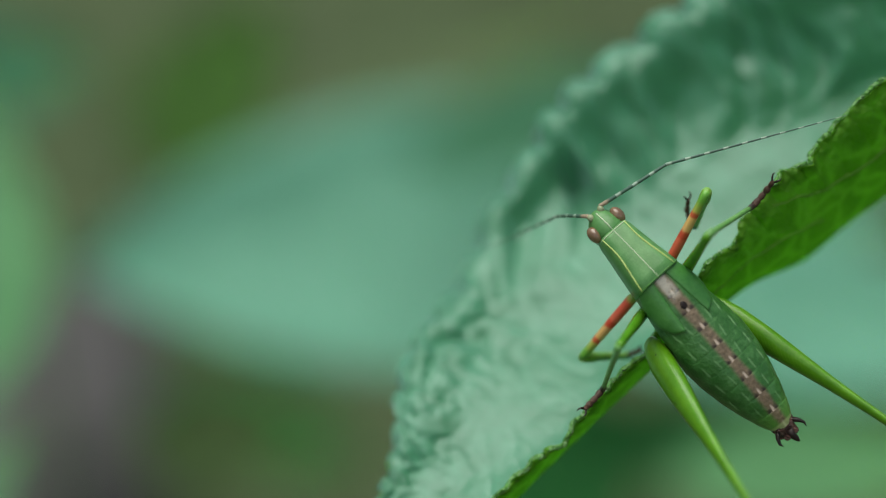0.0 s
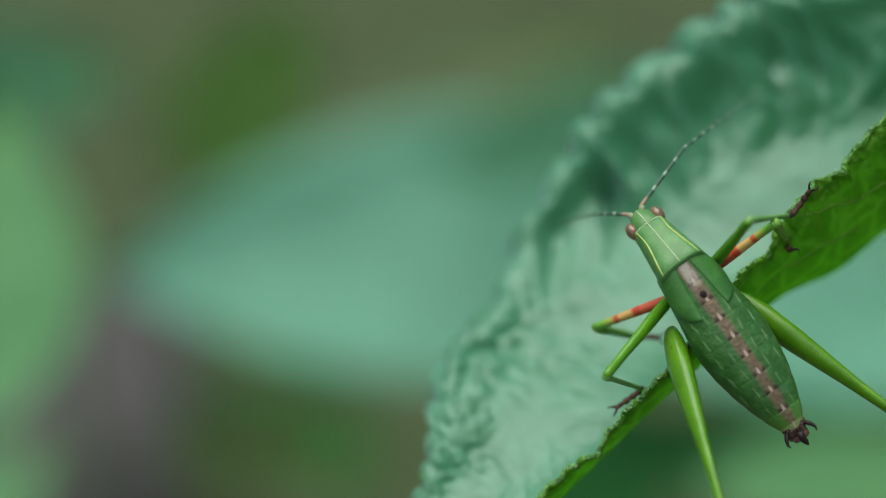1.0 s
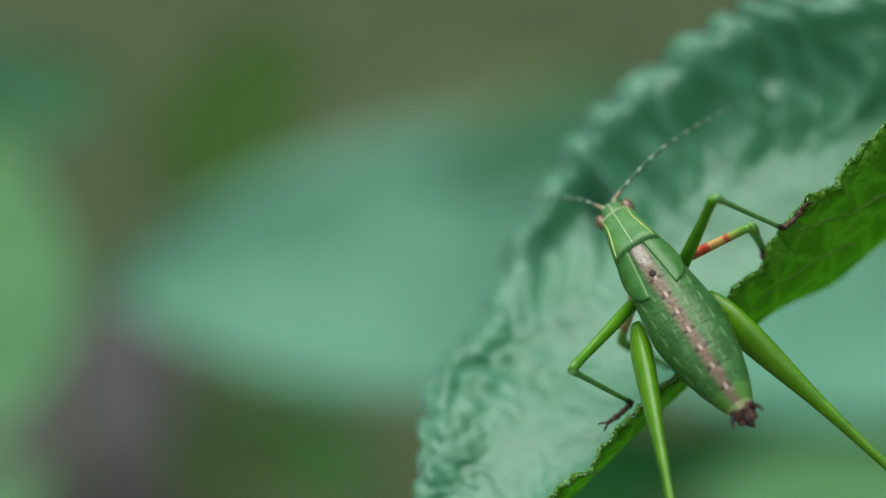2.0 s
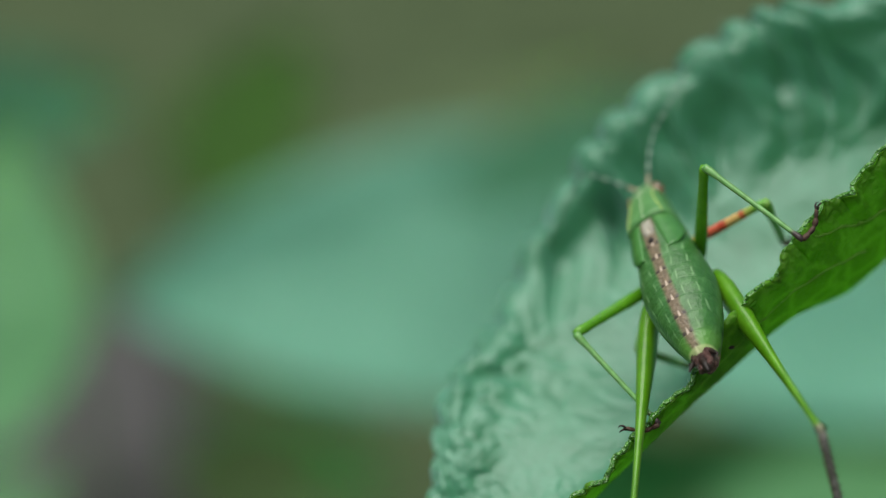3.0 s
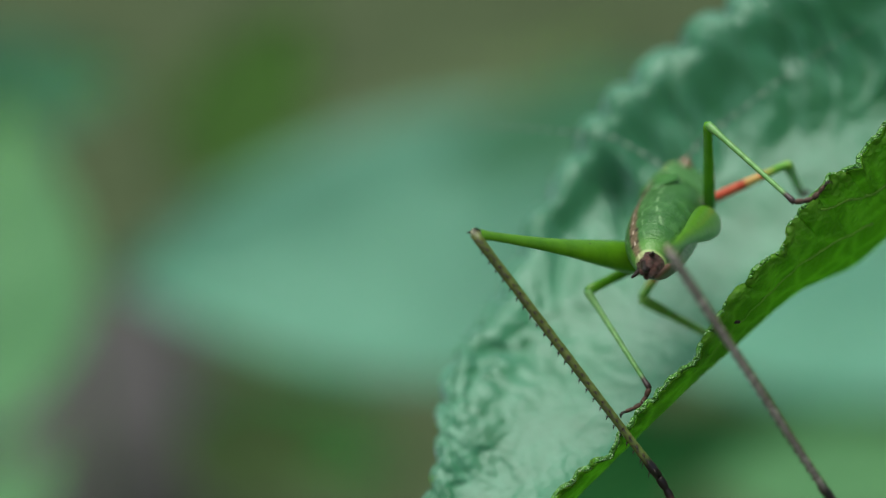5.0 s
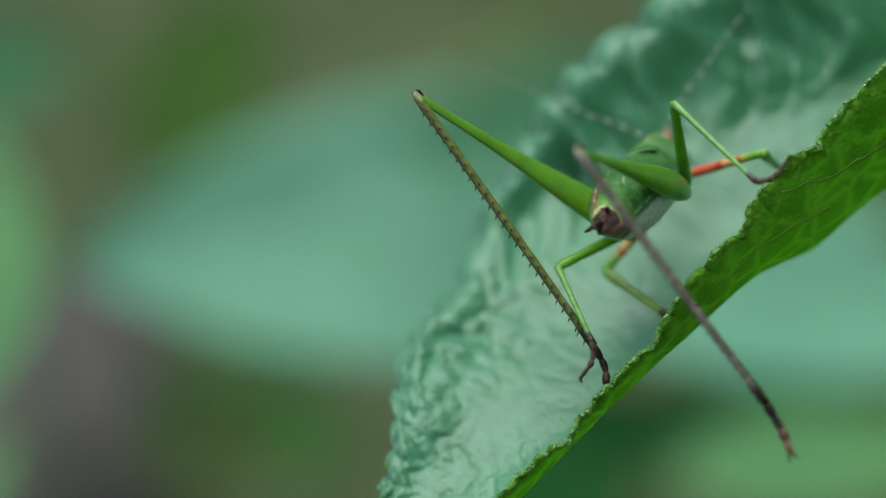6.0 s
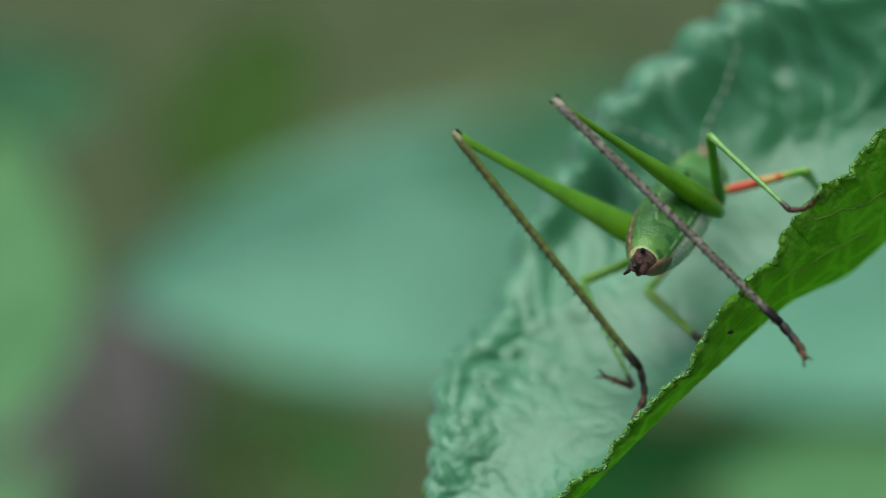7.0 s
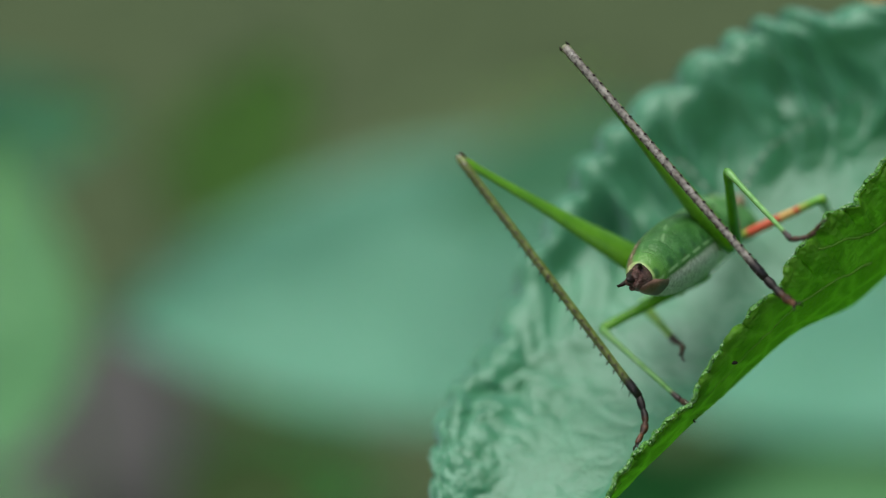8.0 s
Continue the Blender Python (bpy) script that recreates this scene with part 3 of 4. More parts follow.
    tube(bm, [(42.0, 18.5, -9), (47, 21, -10), (53, 21.5, -13), (57, 17, -18), (59, 5, -28), (60, -30, -52), (61, -150, -136), (62, -330, -262), (62, -402, -315)],
         [0.9, 1.0, 1.1, 1.2, 1.4, 1.6, 2.0, 2.4, 2.6], 12)
    part("stalk", bm, STEM, leaf)
    return leaf


build_main_leaf()


# ---- leaves and ground behind ----
def build_leaf(m, length, width, material, label, bend=0.06, curl=0.06, name="leaf", seed=0, teeth=34, taper=0.9):
    """A toothed leaf with its tip at -x and its stalk at +x, millimetres."""
    leaf = thing(name, m, label, "leaf")
    bm = bmesh.new()
    ns, nr = 90, 24

    def at(s, r):
        half = width / 2 * (math.sin(math.pi * min(1, s) ** 0.85) ** taper) * (1 - 0.12 * s) + 0.15
        half *= 1 + 0.03 * abs(math.sin(s * teeth * math.pi))
        x, y = -length / 2 + length * s, r * half
        z = bend * length * (0.25 - (s - 0.5) ** 2) + curl * width * r * r
        z += width * 0.012 * (abs(math.sin(math.pi * (s * 16 - abs(r) * 2.2))) - 0.5) * (1 - abs(r) ** 6)
        z += width * 0.02 * noise.noise(Vector((s * 6, r * 3, seed)))
        return x, y, z
    rows = [[bm.verts.new(Vector(at(i / ns, -1 + 2 * j / nr)) * MM) for j in range(nr + 1)] for i in range(ns + 1)]
    skin(bm, rows, closed=False)
    bmesh.ops.recalc_face_normals(bm, faces=bm.faces[:])
    blade = part("blade", bm, material, leaf)
    so = blade.modifiers.new("thickness", "SOLIDIFY")
    so.thickness = 0.0003
    bm = bmesh.new()
    tube(bm, [Vector(at(i / 40, 0)) - Vector((0, 0, 0.2)) for i in range(41)], [0.2 + 0.6 * i / 40 for i in range(41)], 8)
    part("midrib", bm, VEIN, leaf)
    bm = bmesh.new()
    inv = m.inverted()
    base, out = m @ (Vector(at(1, 0)) * MM), m.to_3x3() @ Vector((1, 0, 0))
    away = STAGE.to_3x3() @ Vector((0, 0, -1))
    knee = base + out * 0.006 + away * 0.05
    foot = Vector((knee.x, knee.y + 0.03, -0.01))
    pts = []
    for i in range(21):
        f = i / 20
        pts.append((inv @ (base * (1 - f) ** 3 + knee * 3 * f * (1 - f) ** 2 + (knee * 0.5 + foot * 0.5) * 3 * f * f * (1 - f) + foot * f ** 3)) / MM)
    tube(bm, pts, [0.7 + 0.9 * i / 20 for i in range(21)], 8)
    part("stalk", bm, STEM, leaf)
    return leaf


def on_stage(x, y, z, rx=0, ry=0, rz=0):
    return STAGE @ pose(x * MM, y * MM, z * MM, rx, ry, rz)


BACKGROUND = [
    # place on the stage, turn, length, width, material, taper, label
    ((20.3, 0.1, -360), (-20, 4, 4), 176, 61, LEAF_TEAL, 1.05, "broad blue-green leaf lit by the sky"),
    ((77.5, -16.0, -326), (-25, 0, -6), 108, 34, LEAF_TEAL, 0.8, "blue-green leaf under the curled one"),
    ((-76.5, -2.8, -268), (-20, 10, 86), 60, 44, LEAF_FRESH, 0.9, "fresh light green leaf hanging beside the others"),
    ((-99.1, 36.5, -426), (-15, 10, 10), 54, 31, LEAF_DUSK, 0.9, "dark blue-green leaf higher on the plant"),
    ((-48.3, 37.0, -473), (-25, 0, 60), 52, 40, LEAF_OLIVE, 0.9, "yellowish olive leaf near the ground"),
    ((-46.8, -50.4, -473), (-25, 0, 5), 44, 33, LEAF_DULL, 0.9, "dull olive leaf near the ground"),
    # leaves meant as shaded get that shade from their dark greens
    ((-44.7, -53.8, -554), (-25, 0, -10), 62, 35, LEAF_DEEP, 0.9, "leaf near the ground, coloured dark green for shade"),
    ((27.9, 23.6, -335), (-20, 0, 17), 61, 20, LEAF_DUSK, 0.9, "leaf above a blue-green one, coloured dark green for shade"),
    ((30.3, -51.2, -400), (-20, 0, 25), 59, 46, LEAF_DEEP, 0.9, "leaf under the curled leaf, coloured dark green for shade"),
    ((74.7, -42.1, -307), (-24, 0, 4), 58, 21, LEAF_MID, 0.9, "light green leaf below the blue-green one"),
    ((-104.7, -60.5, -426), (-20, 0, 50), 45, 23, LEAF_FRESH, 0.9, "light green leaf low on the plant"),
    ((70.0, -41.7, -382), (-22, 0, 3), 78, 19, LEAF_DEEP, 0.9, "leaf below the blue-green one, coloured dark green for shade"),
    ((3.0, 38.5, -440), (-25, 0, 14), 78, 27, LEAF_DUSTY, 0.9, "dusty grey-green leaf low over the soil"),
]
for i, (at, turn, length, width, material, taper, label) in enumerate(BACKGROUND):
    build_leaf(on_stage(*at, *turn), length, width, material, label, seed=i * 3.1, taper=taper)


def build_stone():
    """A weathered stone lying on the soil behind the plants."""
    bm = bmesh.new()
    bmesh.ops.create_icosphere(bm, subdivisions=4, radius=1.0)
    for v in bm.verts:
        n = noise.noise(v.co * 1.7) * 0.22 + noise.noise(v.co * 5.0) * 0.05
        v.co = Vector((v.co.x * 0.05, v.co.y * 0.068, v.co.z * 0.034)) * (1 + n)
    ob = part("stone", bm, STONE)
    ob.matrix_world = pose(-0.127, 0.588, 0.010, 0, 0, 12)
    tagged(ob, "weathered grey stone lying on the soil", "stone")


def build_flower():
    """A small orange flower head on a thin stalk, hanging over the far margin of the leaf."""
    m = on_stage(35.0, 25.2, -45, 12, 0, 0)
    flower = thing("flower", m, "small orange flower on a thin stalk", "flower")
    for k in range(9):
        bm = bmesh.new()
        a = 2 * math.pi * k / 9
        d = Vector((math.cos(a), math.sin(a), 0))
        tube(bm, [d * 1.2, d * 2.6 + Vector((0, 0, 0.5)), d * 4.4 + Vector((0, 0, 0.6)), d * 5.4 + Vector((0, 0, 0.2))], [0.5, 1.2, 1.2, 0.3], 10, 0.35)
        part("petal", bm, FLOWER, flower)
    bm = bmesh.new()
    ball(bm, (0, 0, 0.2), 1.6, (1, 1, 0.6))
    part("flower_centre", bm, RUST, flower)
    bm = bmesh.new()
    inv = m.inverted()
    way = [STAGE @ (Vector(p) * MM) for p in ((35.0, 25.2, -45.6), (37, 32, -45), (43, 39, -48), (53, 42, -58), (63, 38, -76))]
    way += [Vector((way[-1].x + 0.02, way[-1].y + 0.03, 0.25)), Vector((way[-1].x + 0.05, way[-1].y + 0.05, -0.02))]
    tube(bm, [(inv @ Vector(spline(way, i / 30))) / MM for i in range(31)], 0.6, 8)
    part("stalk", bm, STEM, flower)


build_stone()
build_flower()


# ---- the bush-cricket ----
insect = thing("bush_cricket", STAGE.copy(), "green bush-cricket nymph with pink back stripe on a leaf margin", "insect")
BODY = [(-10.0, 0.60, 0.75, -0.70), (-9.6, 0.89, 1.0, -0.95), (-8.8, 1.22, 1.32, -1.3), (-7.6, 1.63, 1.68, -1.65), (-6.3, 1.97, 1.95, -1.9),
        (-5.0, 2.19, 2.08, -2.05), (-3.7, 2.28, 2.15, -2.1), (-2.4, 2.14, 2.12, -2.1), (-1.1, 1.95, 2.05, -2.05), (0.2, 1.76, 2.0, -2.0),
        (1.6, 1.58, 1.9, -1.95), (3.0, 1.4, 1.7, -1.8)]


def body_section(y):
    for a, b in zip(BODY, BODY[1:]):
        if a[0] <= y <= b[0]:
            f = (y - a[0]) / (b[0] - a[0])
            f = f * f * (3 - 2 * f) * 0.3 + f * 0.7
            return [a[i] + (b[i] - a[i]) * f for i in (1, 2, 3)]
    return BODY[0][1:] if y < BODY[0][0] else BODY[-1][1:]


def build_body():
    abdomen = None
    # overlapping plates, each slightly wider at its rear edge
    y, k = -10.0, 0
    while y < 0.4:
        y2 = y + 1.28
        bm = bmesh.new()
        rings = []
        for f, grow in ((0.0, -0.016), (0.03, -0.006), (0.10, 0.0), (0.5, 0.006), (0.90, 0.0), (0.97, -0.006), (1.03, -0.016)):
            yy = y + (y2 - y) * f
            hw, top, bot = body_section(yy)
            rings.append((yy, hw + grow, top + grow, bot - grow * 0.6))
        loft(bm, rings, 40, cap=k == 0)
        part("abdomen_segment", bm, ABDOMEN, insect)
        y, k = y2, k + 1
    bm = bmesh.new()
    loft(bm, [(yy, *[v * f for v in body_section(yy)]) for yy, f in ((-0.2, 0.97), (0.6, 0.97), (1.2, 0.97), (1.6, 0.93), (1.85, 0.8), (2.3, 0.62))], 36)
    part("thorax", bm, GREEN, insect)
    # saddle-shaped pronotum
    bm = bmesh.new()
    loft(bm, [(1.55, 1.50, 1.98, -1.5), (1.62, 1.62, 2.08, -1.7), (2.2, 1.56, 2.02, -1.75), (3.2, 1.40, 1.86, -1.65), (4.3, 1.24, 1.66, -1.45),
              (5.2, 1.12, 1.45, -1.2), (5.5, 1.04, 1.36, -1.1), (5.55, 0.9, 1.2, -0.9)], 44, 3.4)
    pron = part("pronotum", bm, BACK, insect)
    ys = [5.45 - 3.85 * i / 16 for i in range(17)]

    def saddle(y, f):
        """A point of the pronotum's back at y, f of the way to its side."""
        hw = float(np.interp(y, [1.62, 2.2, 3.2, 4.3, 5.2, 5.5], [1.62, 1.56, 1.40, 1.24, 1.12, 1.04]))
        top = float(np.interp(y, [1.62, 2.2, 3.2, 4.3, 5.2, 5.5], [2.08, 2.02, 1.86, 1.66, 1.45, 1.36]))
        bot = float(np.interp(y, [1.62, 2.2, 3.2, 4.3, 5.2, 5.5], [-1.7, -1.75, -1.65, -1.45, -1.2, -1.1]))
        return hw * f, y, (top + bot) / 2 + (top - bot) / 2 * (1 - abs(f) ** 3.4) ** (1 / 3.4) + 0.005
    for sgn in (-1, 1):
        bm = bmesh.new()
        pts = [saddle(y, sgn * (0.80 - 0.13 * math.sin(math.pi * (5.45 - y) / 3.85) - 0.03 * math.sin(2.2 * math.pi * (5.45 - y) / 3.85))) for y in ys]
        tube(bm, pts, [0.035 + 0.025 * math.sin(math.pi * i / 16) for i in range(17)], 8)
        part("side_keel", bm, KEEL, pron, "yellow side keel")
    bm = bmesh.new()
    tube(bm, [saddle(y, 0.0) for y in ys], 0.026, 8)
    part("middle_keel", bm, PALE, pron, "pale middle line")
    for name, y, r in (("front_rim", 5.42, 0.03), ("rear_edge", 1.64, 0.026)):
        bm = bmesh.new()
        tube(bm, [saddle(y, -0.9 + 1.8 * i / 24) for i in range(25)], r, 6)
        part(name, bm, PALE if name == "front_rim" else GREEN, pron, "pale front border" if name == "front_rim" else "")
    # wing pads lying along the flanks of the back
    for sgn in (-1, 1):
        bm = bmesh.new()
        rings = []
        n = 14
        for i in range(n + 1):
            f = i / n
            yy = 1.7 - 3.5 * f
            w = (0.95 + 0.25 * math.sin(math.pi * f)) * (1 - f ** 4) ** 0.5 + 0.03
            hw, top, bot = body_section(yy)
            ring = []
            for side in (0, 1):
                for j in range(9):
                    g = j / 8 if side == 0 else 1 - j / 8
                    xx = 0.46 + 0.42 * f + w * g * 1.02
                    zz = top * math.sqrt(max(0.02, 1 - min(1, (xx / (hw + 0.35))) ** 2.2))
                    ring.append(bm.verts.new((sgn * xx * MM, yy * MM, (zz + (0.06 - 0.07 * abs(2 * g - 1) ** 3 if side == 0 else -0.10)) * MM)))
            rings.append(ring)
        skin(bm, rings)
        bmesh.ops.recalc_face_normals(bm, faces=bm.faces[:])
        part("wing_pad", bm, WING, insect)
    bm = bmesh.new()
    ball(bm, (0, -0.55, 2.06), 0.2, (1, 1.25, 0.25))
    part("back_spot", bm, BLACK, insect, "round black spot on the back stripe")
    # head
    bm = bmesh.new()
    loft(bm, [(5.3, 0.95, 1.2, -1.5), (5.7, 1.06, 1.28, -1.75), (6.2, 1.02, 1.18, -1.8), (6.7, 0.76, 0.95, -1.6), (7.0, 0.45, 0.7, -1.2), (7.12, 0.2, 0.5, -0.8)], 32)
    head = part("head", bm, BACK, insect)
    for sgn in (-1, 1):
        bm = bmesh.new()
        ball(bm, (sgn * 0.90, 6.02, 0.50), 0.49, (0.8, 1.15, 1.05), 24, 16)
        part("eye", bm, EYE, head, "glossy brown eye")
        bm = bmesh.new()
        tube(bm, [(sgn * 0.32, 6.75, 0.55), (sgn * 0.40, 6.95, 0.62), (sgn * 0.46, 7.12, 0.64)], [0.20, 0.21, 0.13], 10)
        part("antenna_socket", bm, SOCKET, head, "pale antenna socket")
    bm = bmesh.new()
    tube(bm, [(0, 5.4, 1.27), (0, 5.9, 1.29), (0, 6.5, 1.07), (0, 6.9, 0.80)], 0.034, 6)
    part("crown_line", bm, PALE, head, "pale line over the crown")
    # end of the abdomen
    bm = bmesh.new()
    loft(bm, [(-10.75, 0.25, 0.2, -0.35), (-10.5, 0.5, 0.42, -0.6), (-10.1, 0.72, 0.66, -0.75), (-9.8, 0.8, 0.85, -0.8)], 20)
    for c, r in (((-0.3, -10.62, 0.22), 0.24), ((0.3, -10.6, 0.2), 0.25), ((-0.05, -10.72, -0.2), 0.22), ((0.42, -10.5, -0.2), 0.2), ((-0.48, -10.45, -0.15), 0.2)):
        ball(bm, c, r, (1, 0.9, 1), 12, 8)
    part("tail_plate", bm, TAIL, insect, "dark brown end of the abdomen")
    bm = bmesh.new()
    loft(bm, [(-10.55, 0.2, -0.42, -0.62), (-10.2, 0.42, -0.4, -0.84), (-9.6, 0.62, -0.5, -1.06), (-8.6, 0.75, -0.8, -1.42)], 20)
    part("under_plate", bm, TAN, insect, "brown plate under the tail")
    bm = bmesh.new()
    tube(bm, [(0, -10.3, 0.3), (0, -10.8, 0.22), (0.04, -11.05, 0.25), (0.05, -11.25, 0.36)], [0.34, 0.28, 0.2, 0.06], 12, 0.8)
    part("egg_layer", bm, BLACK, insect, "short black egg-laying blade")
    for sgn in (-1, 1):
        bm = bmesh.new()
        tube(bm, [(sgn * 0.5, -9.9, 0.35), (sgn * 0.85, -10.3, 0.42), (sgn * 0.98, -10.6, 0.5), (sgn * 0.9, -10.82, 0.58)], [0.17, 0.13, 0.08, 0.02], 10)
        part("cercus", bm, BLACK, insect, "black tail feeler")
    return head, pron


HEAD, PRONOTUM = build_body()


def limb(name, profile, material, length, n=14, squash=1.0, bow=0.0, label="", parent=None):
    """A limb piece from its joint along +y; profile: (fraction, radius in millimetres)."""
    bm = bmesh.new()
    fr = [p[0] for p in profile]
    steps = 26
    pts, rad = [], []
    for i in range(steps + 1):
        f = i / steps
        pts.append((0, length * f, bow * math.sin(math.pi * f)))
        rad.append(float(np.interp(f, fr, [p[1] for p in profile])))
    tube(bm, pts, rad, n, squash)
    return part(name, bm, material, parent or insect, label)


def build_leg(name):
    """Thigh, shin and foot of one leg; each a part of the insect, hinged by its own keys."""
    kind = name.split("_")[0]
    if kind == "hind":
        femur = limb("hind_thigh", [(0, 0.6), (0.04, 0.86), (0.12, 1.06), (0.25, 1.0), (0.38, 0.80), (0.52, 0.56), (0.66, 0.41), (0.82, 0.31), (0.93, 0.28), (0.97, 0.36), (1.0, 0.3)],
                     HIND_THIGH, 16.3, 18, 0.62, label="swollen glossy green thigh")
        tibia = limb("hind_shin", [(0, 0.28), (0.02, 0.33), (0.05, 0.27), (0.5, 0.26), (0.9, 0.23), (0.97, 0.3), (1.0, 0.25)], SHIN_HIND[name], 18.1, 10, label="long spiny olive-brown shin")
        bm = bmesh.new()
        ball(bm, (0, 16.15, 0.02), 0.34, (0.75, 1.1, 1.0), 16, 10)
        part("knee", bm, KNEE, femur, "pale speckled knee")
        for sgn in (-1, 1):
            bm = bmesh.new()
            tube(bm, [(sgn * 0.16, 16.0, 0.10), (sgn * 0.27, 16.35, 0.20), (sgn * 0.25, 16.6, 0.14)], [0.10, 0.08, 0.02], 7)
            part("knee_spine", bm, BLACK, femur, "short black knee spine")
        rng = random.Random(4)
        for long in (False, True):
            bm = bmesh.new()
            bmesh.ops.create_cone(bm, cap_ends=True, segments=5, radius1=0.075 * MM, radius2=0.005 * MM, depth=(0.55 if long else 0.26) * MM)
            spine = part("spine", bm, BLACK, tibia)
            first = True
            for sgn in (-1, 1):
                y = 16.95 if long else 1.2
                while y < (17.8 if long else 16.9):
                    ob = spine if first else new("spine", spine.data)
                    first = False
                    ob.parent = tibia
                    ob.matrix_local = Matrix.Translation((sgn * 0.24 * MM, y * MM, 0.26 * MM)) @ pose(0, 0, 0, -38, sgn * 32, 0)
                    y += 0.62 + 0.1 * rng.random()
        lo = 3.2
    elif kind == "mid":
        femur = limb("middle_thigh", [(0, 0.34), (0.06, 0.44), (0.3, 0.42), (0.8, 0.31), (0.95, 0.33), (1.0, 0.24)], THIGH, 7.8, 12, 0.85)
        tibia = limb("middle_shin", [(0, 0.24), (0.05, 0.26), (0.15, 0.18), (0.9, 0.145), (0.97, 0.2), (1.0, 0.16)], SHIN_MID, 7.5, 10)
        lo = 2.0
    else:
        femur = limb("fore_thigh", [(0, 0.3), (0.06, 0.36), (0.35, 0.36), (0.8, 0.29), (0.95, 0.31), (1.0, 0.22)], RED_THIGH, 5.6, 12, 0.85, label="orange-red banded thigh")
        tibia = limb("fore_shin", [(0, 0.28), (0.06, 0.34), (0.2, 0.36), (0.35, 0.28), (0.9, 0.23), (0.97, 0.26), (1.0, 0.2)], SHIN_FORE, 6.0, 10)
        lo = 1.9
    bm = bmesh.new()
    r = (0.085 * lo - 0.01) * (1.0 if kind == "hind" else 1.2)
    # four short joints, the third lobed, curving down to the claws
    steps = [i / 28 for i in range(29)]
    tube(bm, [(0, lo * f, -0.15 * lo * math.sin(math.pi * f) ** 1.3) for f in steps],
         [r * (0.66 + 0.32 * abs(math.sin(math.pi * 4 * f)) ** 0.6 * (1.4 if 0.5 < f < 0.75 else 0.85) - 0.30 * f) for f in steps], 10, 1.2)
    foot = part("foot", bm, HIND_FOOT if kind == "hind" else FOOT, insect, "dark brown jointed foot")
    for sgn in (-1, 1):
        bm = bmesh.new()
        tube(bm, [(sgn * 0.04, lo * 0.95, -0.03 * lo), (sgn * 0.18, lo + 0.14, 0.08), (sgn * 0.27, lo + 0.32, 0.06), (sgn * 0.25, lo + 0.44, -0.08)], [0.08, 0.07, 0.05, 0.015], 6)
        part("claw", bm, BLACK, foot, "hooked dark claw")
    return femur, tibia, foot


def build_antenna():
    out = []
    for name, length, r0, r1 in (("antenna_base", 4.6, 0.125, 0.09), ("antenna_tip", 11.0, 0.09, 0.02)):
        bm = bmesh.new()
        n = 40
        tube(bm, [(0, length * i / n, 0.25 * math.sin(math.pi * i / n)) for i in range(n + 1)],
             [(r0 + (r1 - r0) * i / n) * (1 + 0.12 * math.sin(i * 2.1)) for i in range(n + 1)], 8)
        out.append(part(name, bm, THREAD[name], insect, "black and white ringed feeler"))
    return out


LEGS = {n: build_leg(n) for n in ("fore_l", "fore_r", "mid_l", "mid_r", "hind_l", "hind_r")}
FEELERS = {n: build_antenna() for n in ("l", "r")}

# ---- how the insect moves ----
BODY_KEYS = [  # seconds, place in millimetres, turn in degrees, nod of the fore body
    (0, 15.34, -3.43, 3.00, 1.2, 4.2, 41.7, 10.0),
    (0.5, 15.11, -2.89, 3.00, 1.7, 7.5, 37.2, 21.3),
    (1, 14.72, -2.27, 3.00, -2.9, 1.5, 35.3, 30.5),
    (1.5, 14.58, -1.93, 2.50, -5.5, 1.1, 32.0, 31.4),
    (1.8, 13.21, -0.95, 1.64, -23.82, -3.63, 32.95, 22.03),
    (2, 12.99, -0.79, 1.50, -26.8, -4.4, 33.1, 20.5),
    (2.2, 12.97, -0.29, 1.00, -26.0, -5.3, 30.8, 21.6),
    (3.3, 13.55, 1.42, -6.60, -63.5, -18.8, 35.6, 2.0),
    (3.5, 13.60, 1.56, -7.03, -72.0, -20.5, 41.2, 0.8),
    (4, 13.79, 1.96, -7.42, -77.6, -22.4, 47.3, 3.1),
    (4.5, 13.66, 2.11, -7.50, -81.1, -21.4, 42.9, 2.1),
    (4.7, 13.59, 2.13, -7.50, -85.8, -22.6, 52.6, 1.1),
    (5.8, 14.20, 2.63, -7.80, -91.8, -24.8, 49.6, -2.5),
    (6, 14.82, 2.88, -7.91, -95.6, -24.2, 49.8, -7.7),
    (6.5, 14.75, 2.89, -8.40, -88.9, -28.4, 42.2, -3.3),
    (7, 14.98, 3.24, -9.20, -94.1, -28.9, 56.1, -3.4),
    (7.5, 15.25, 3.45, -9.80, -96.8, -29.7, 53.5, -0.7),
    (8, 15.88, 2.95, -10.00, -99.9, -29.6, 48.1, 1.0),
]
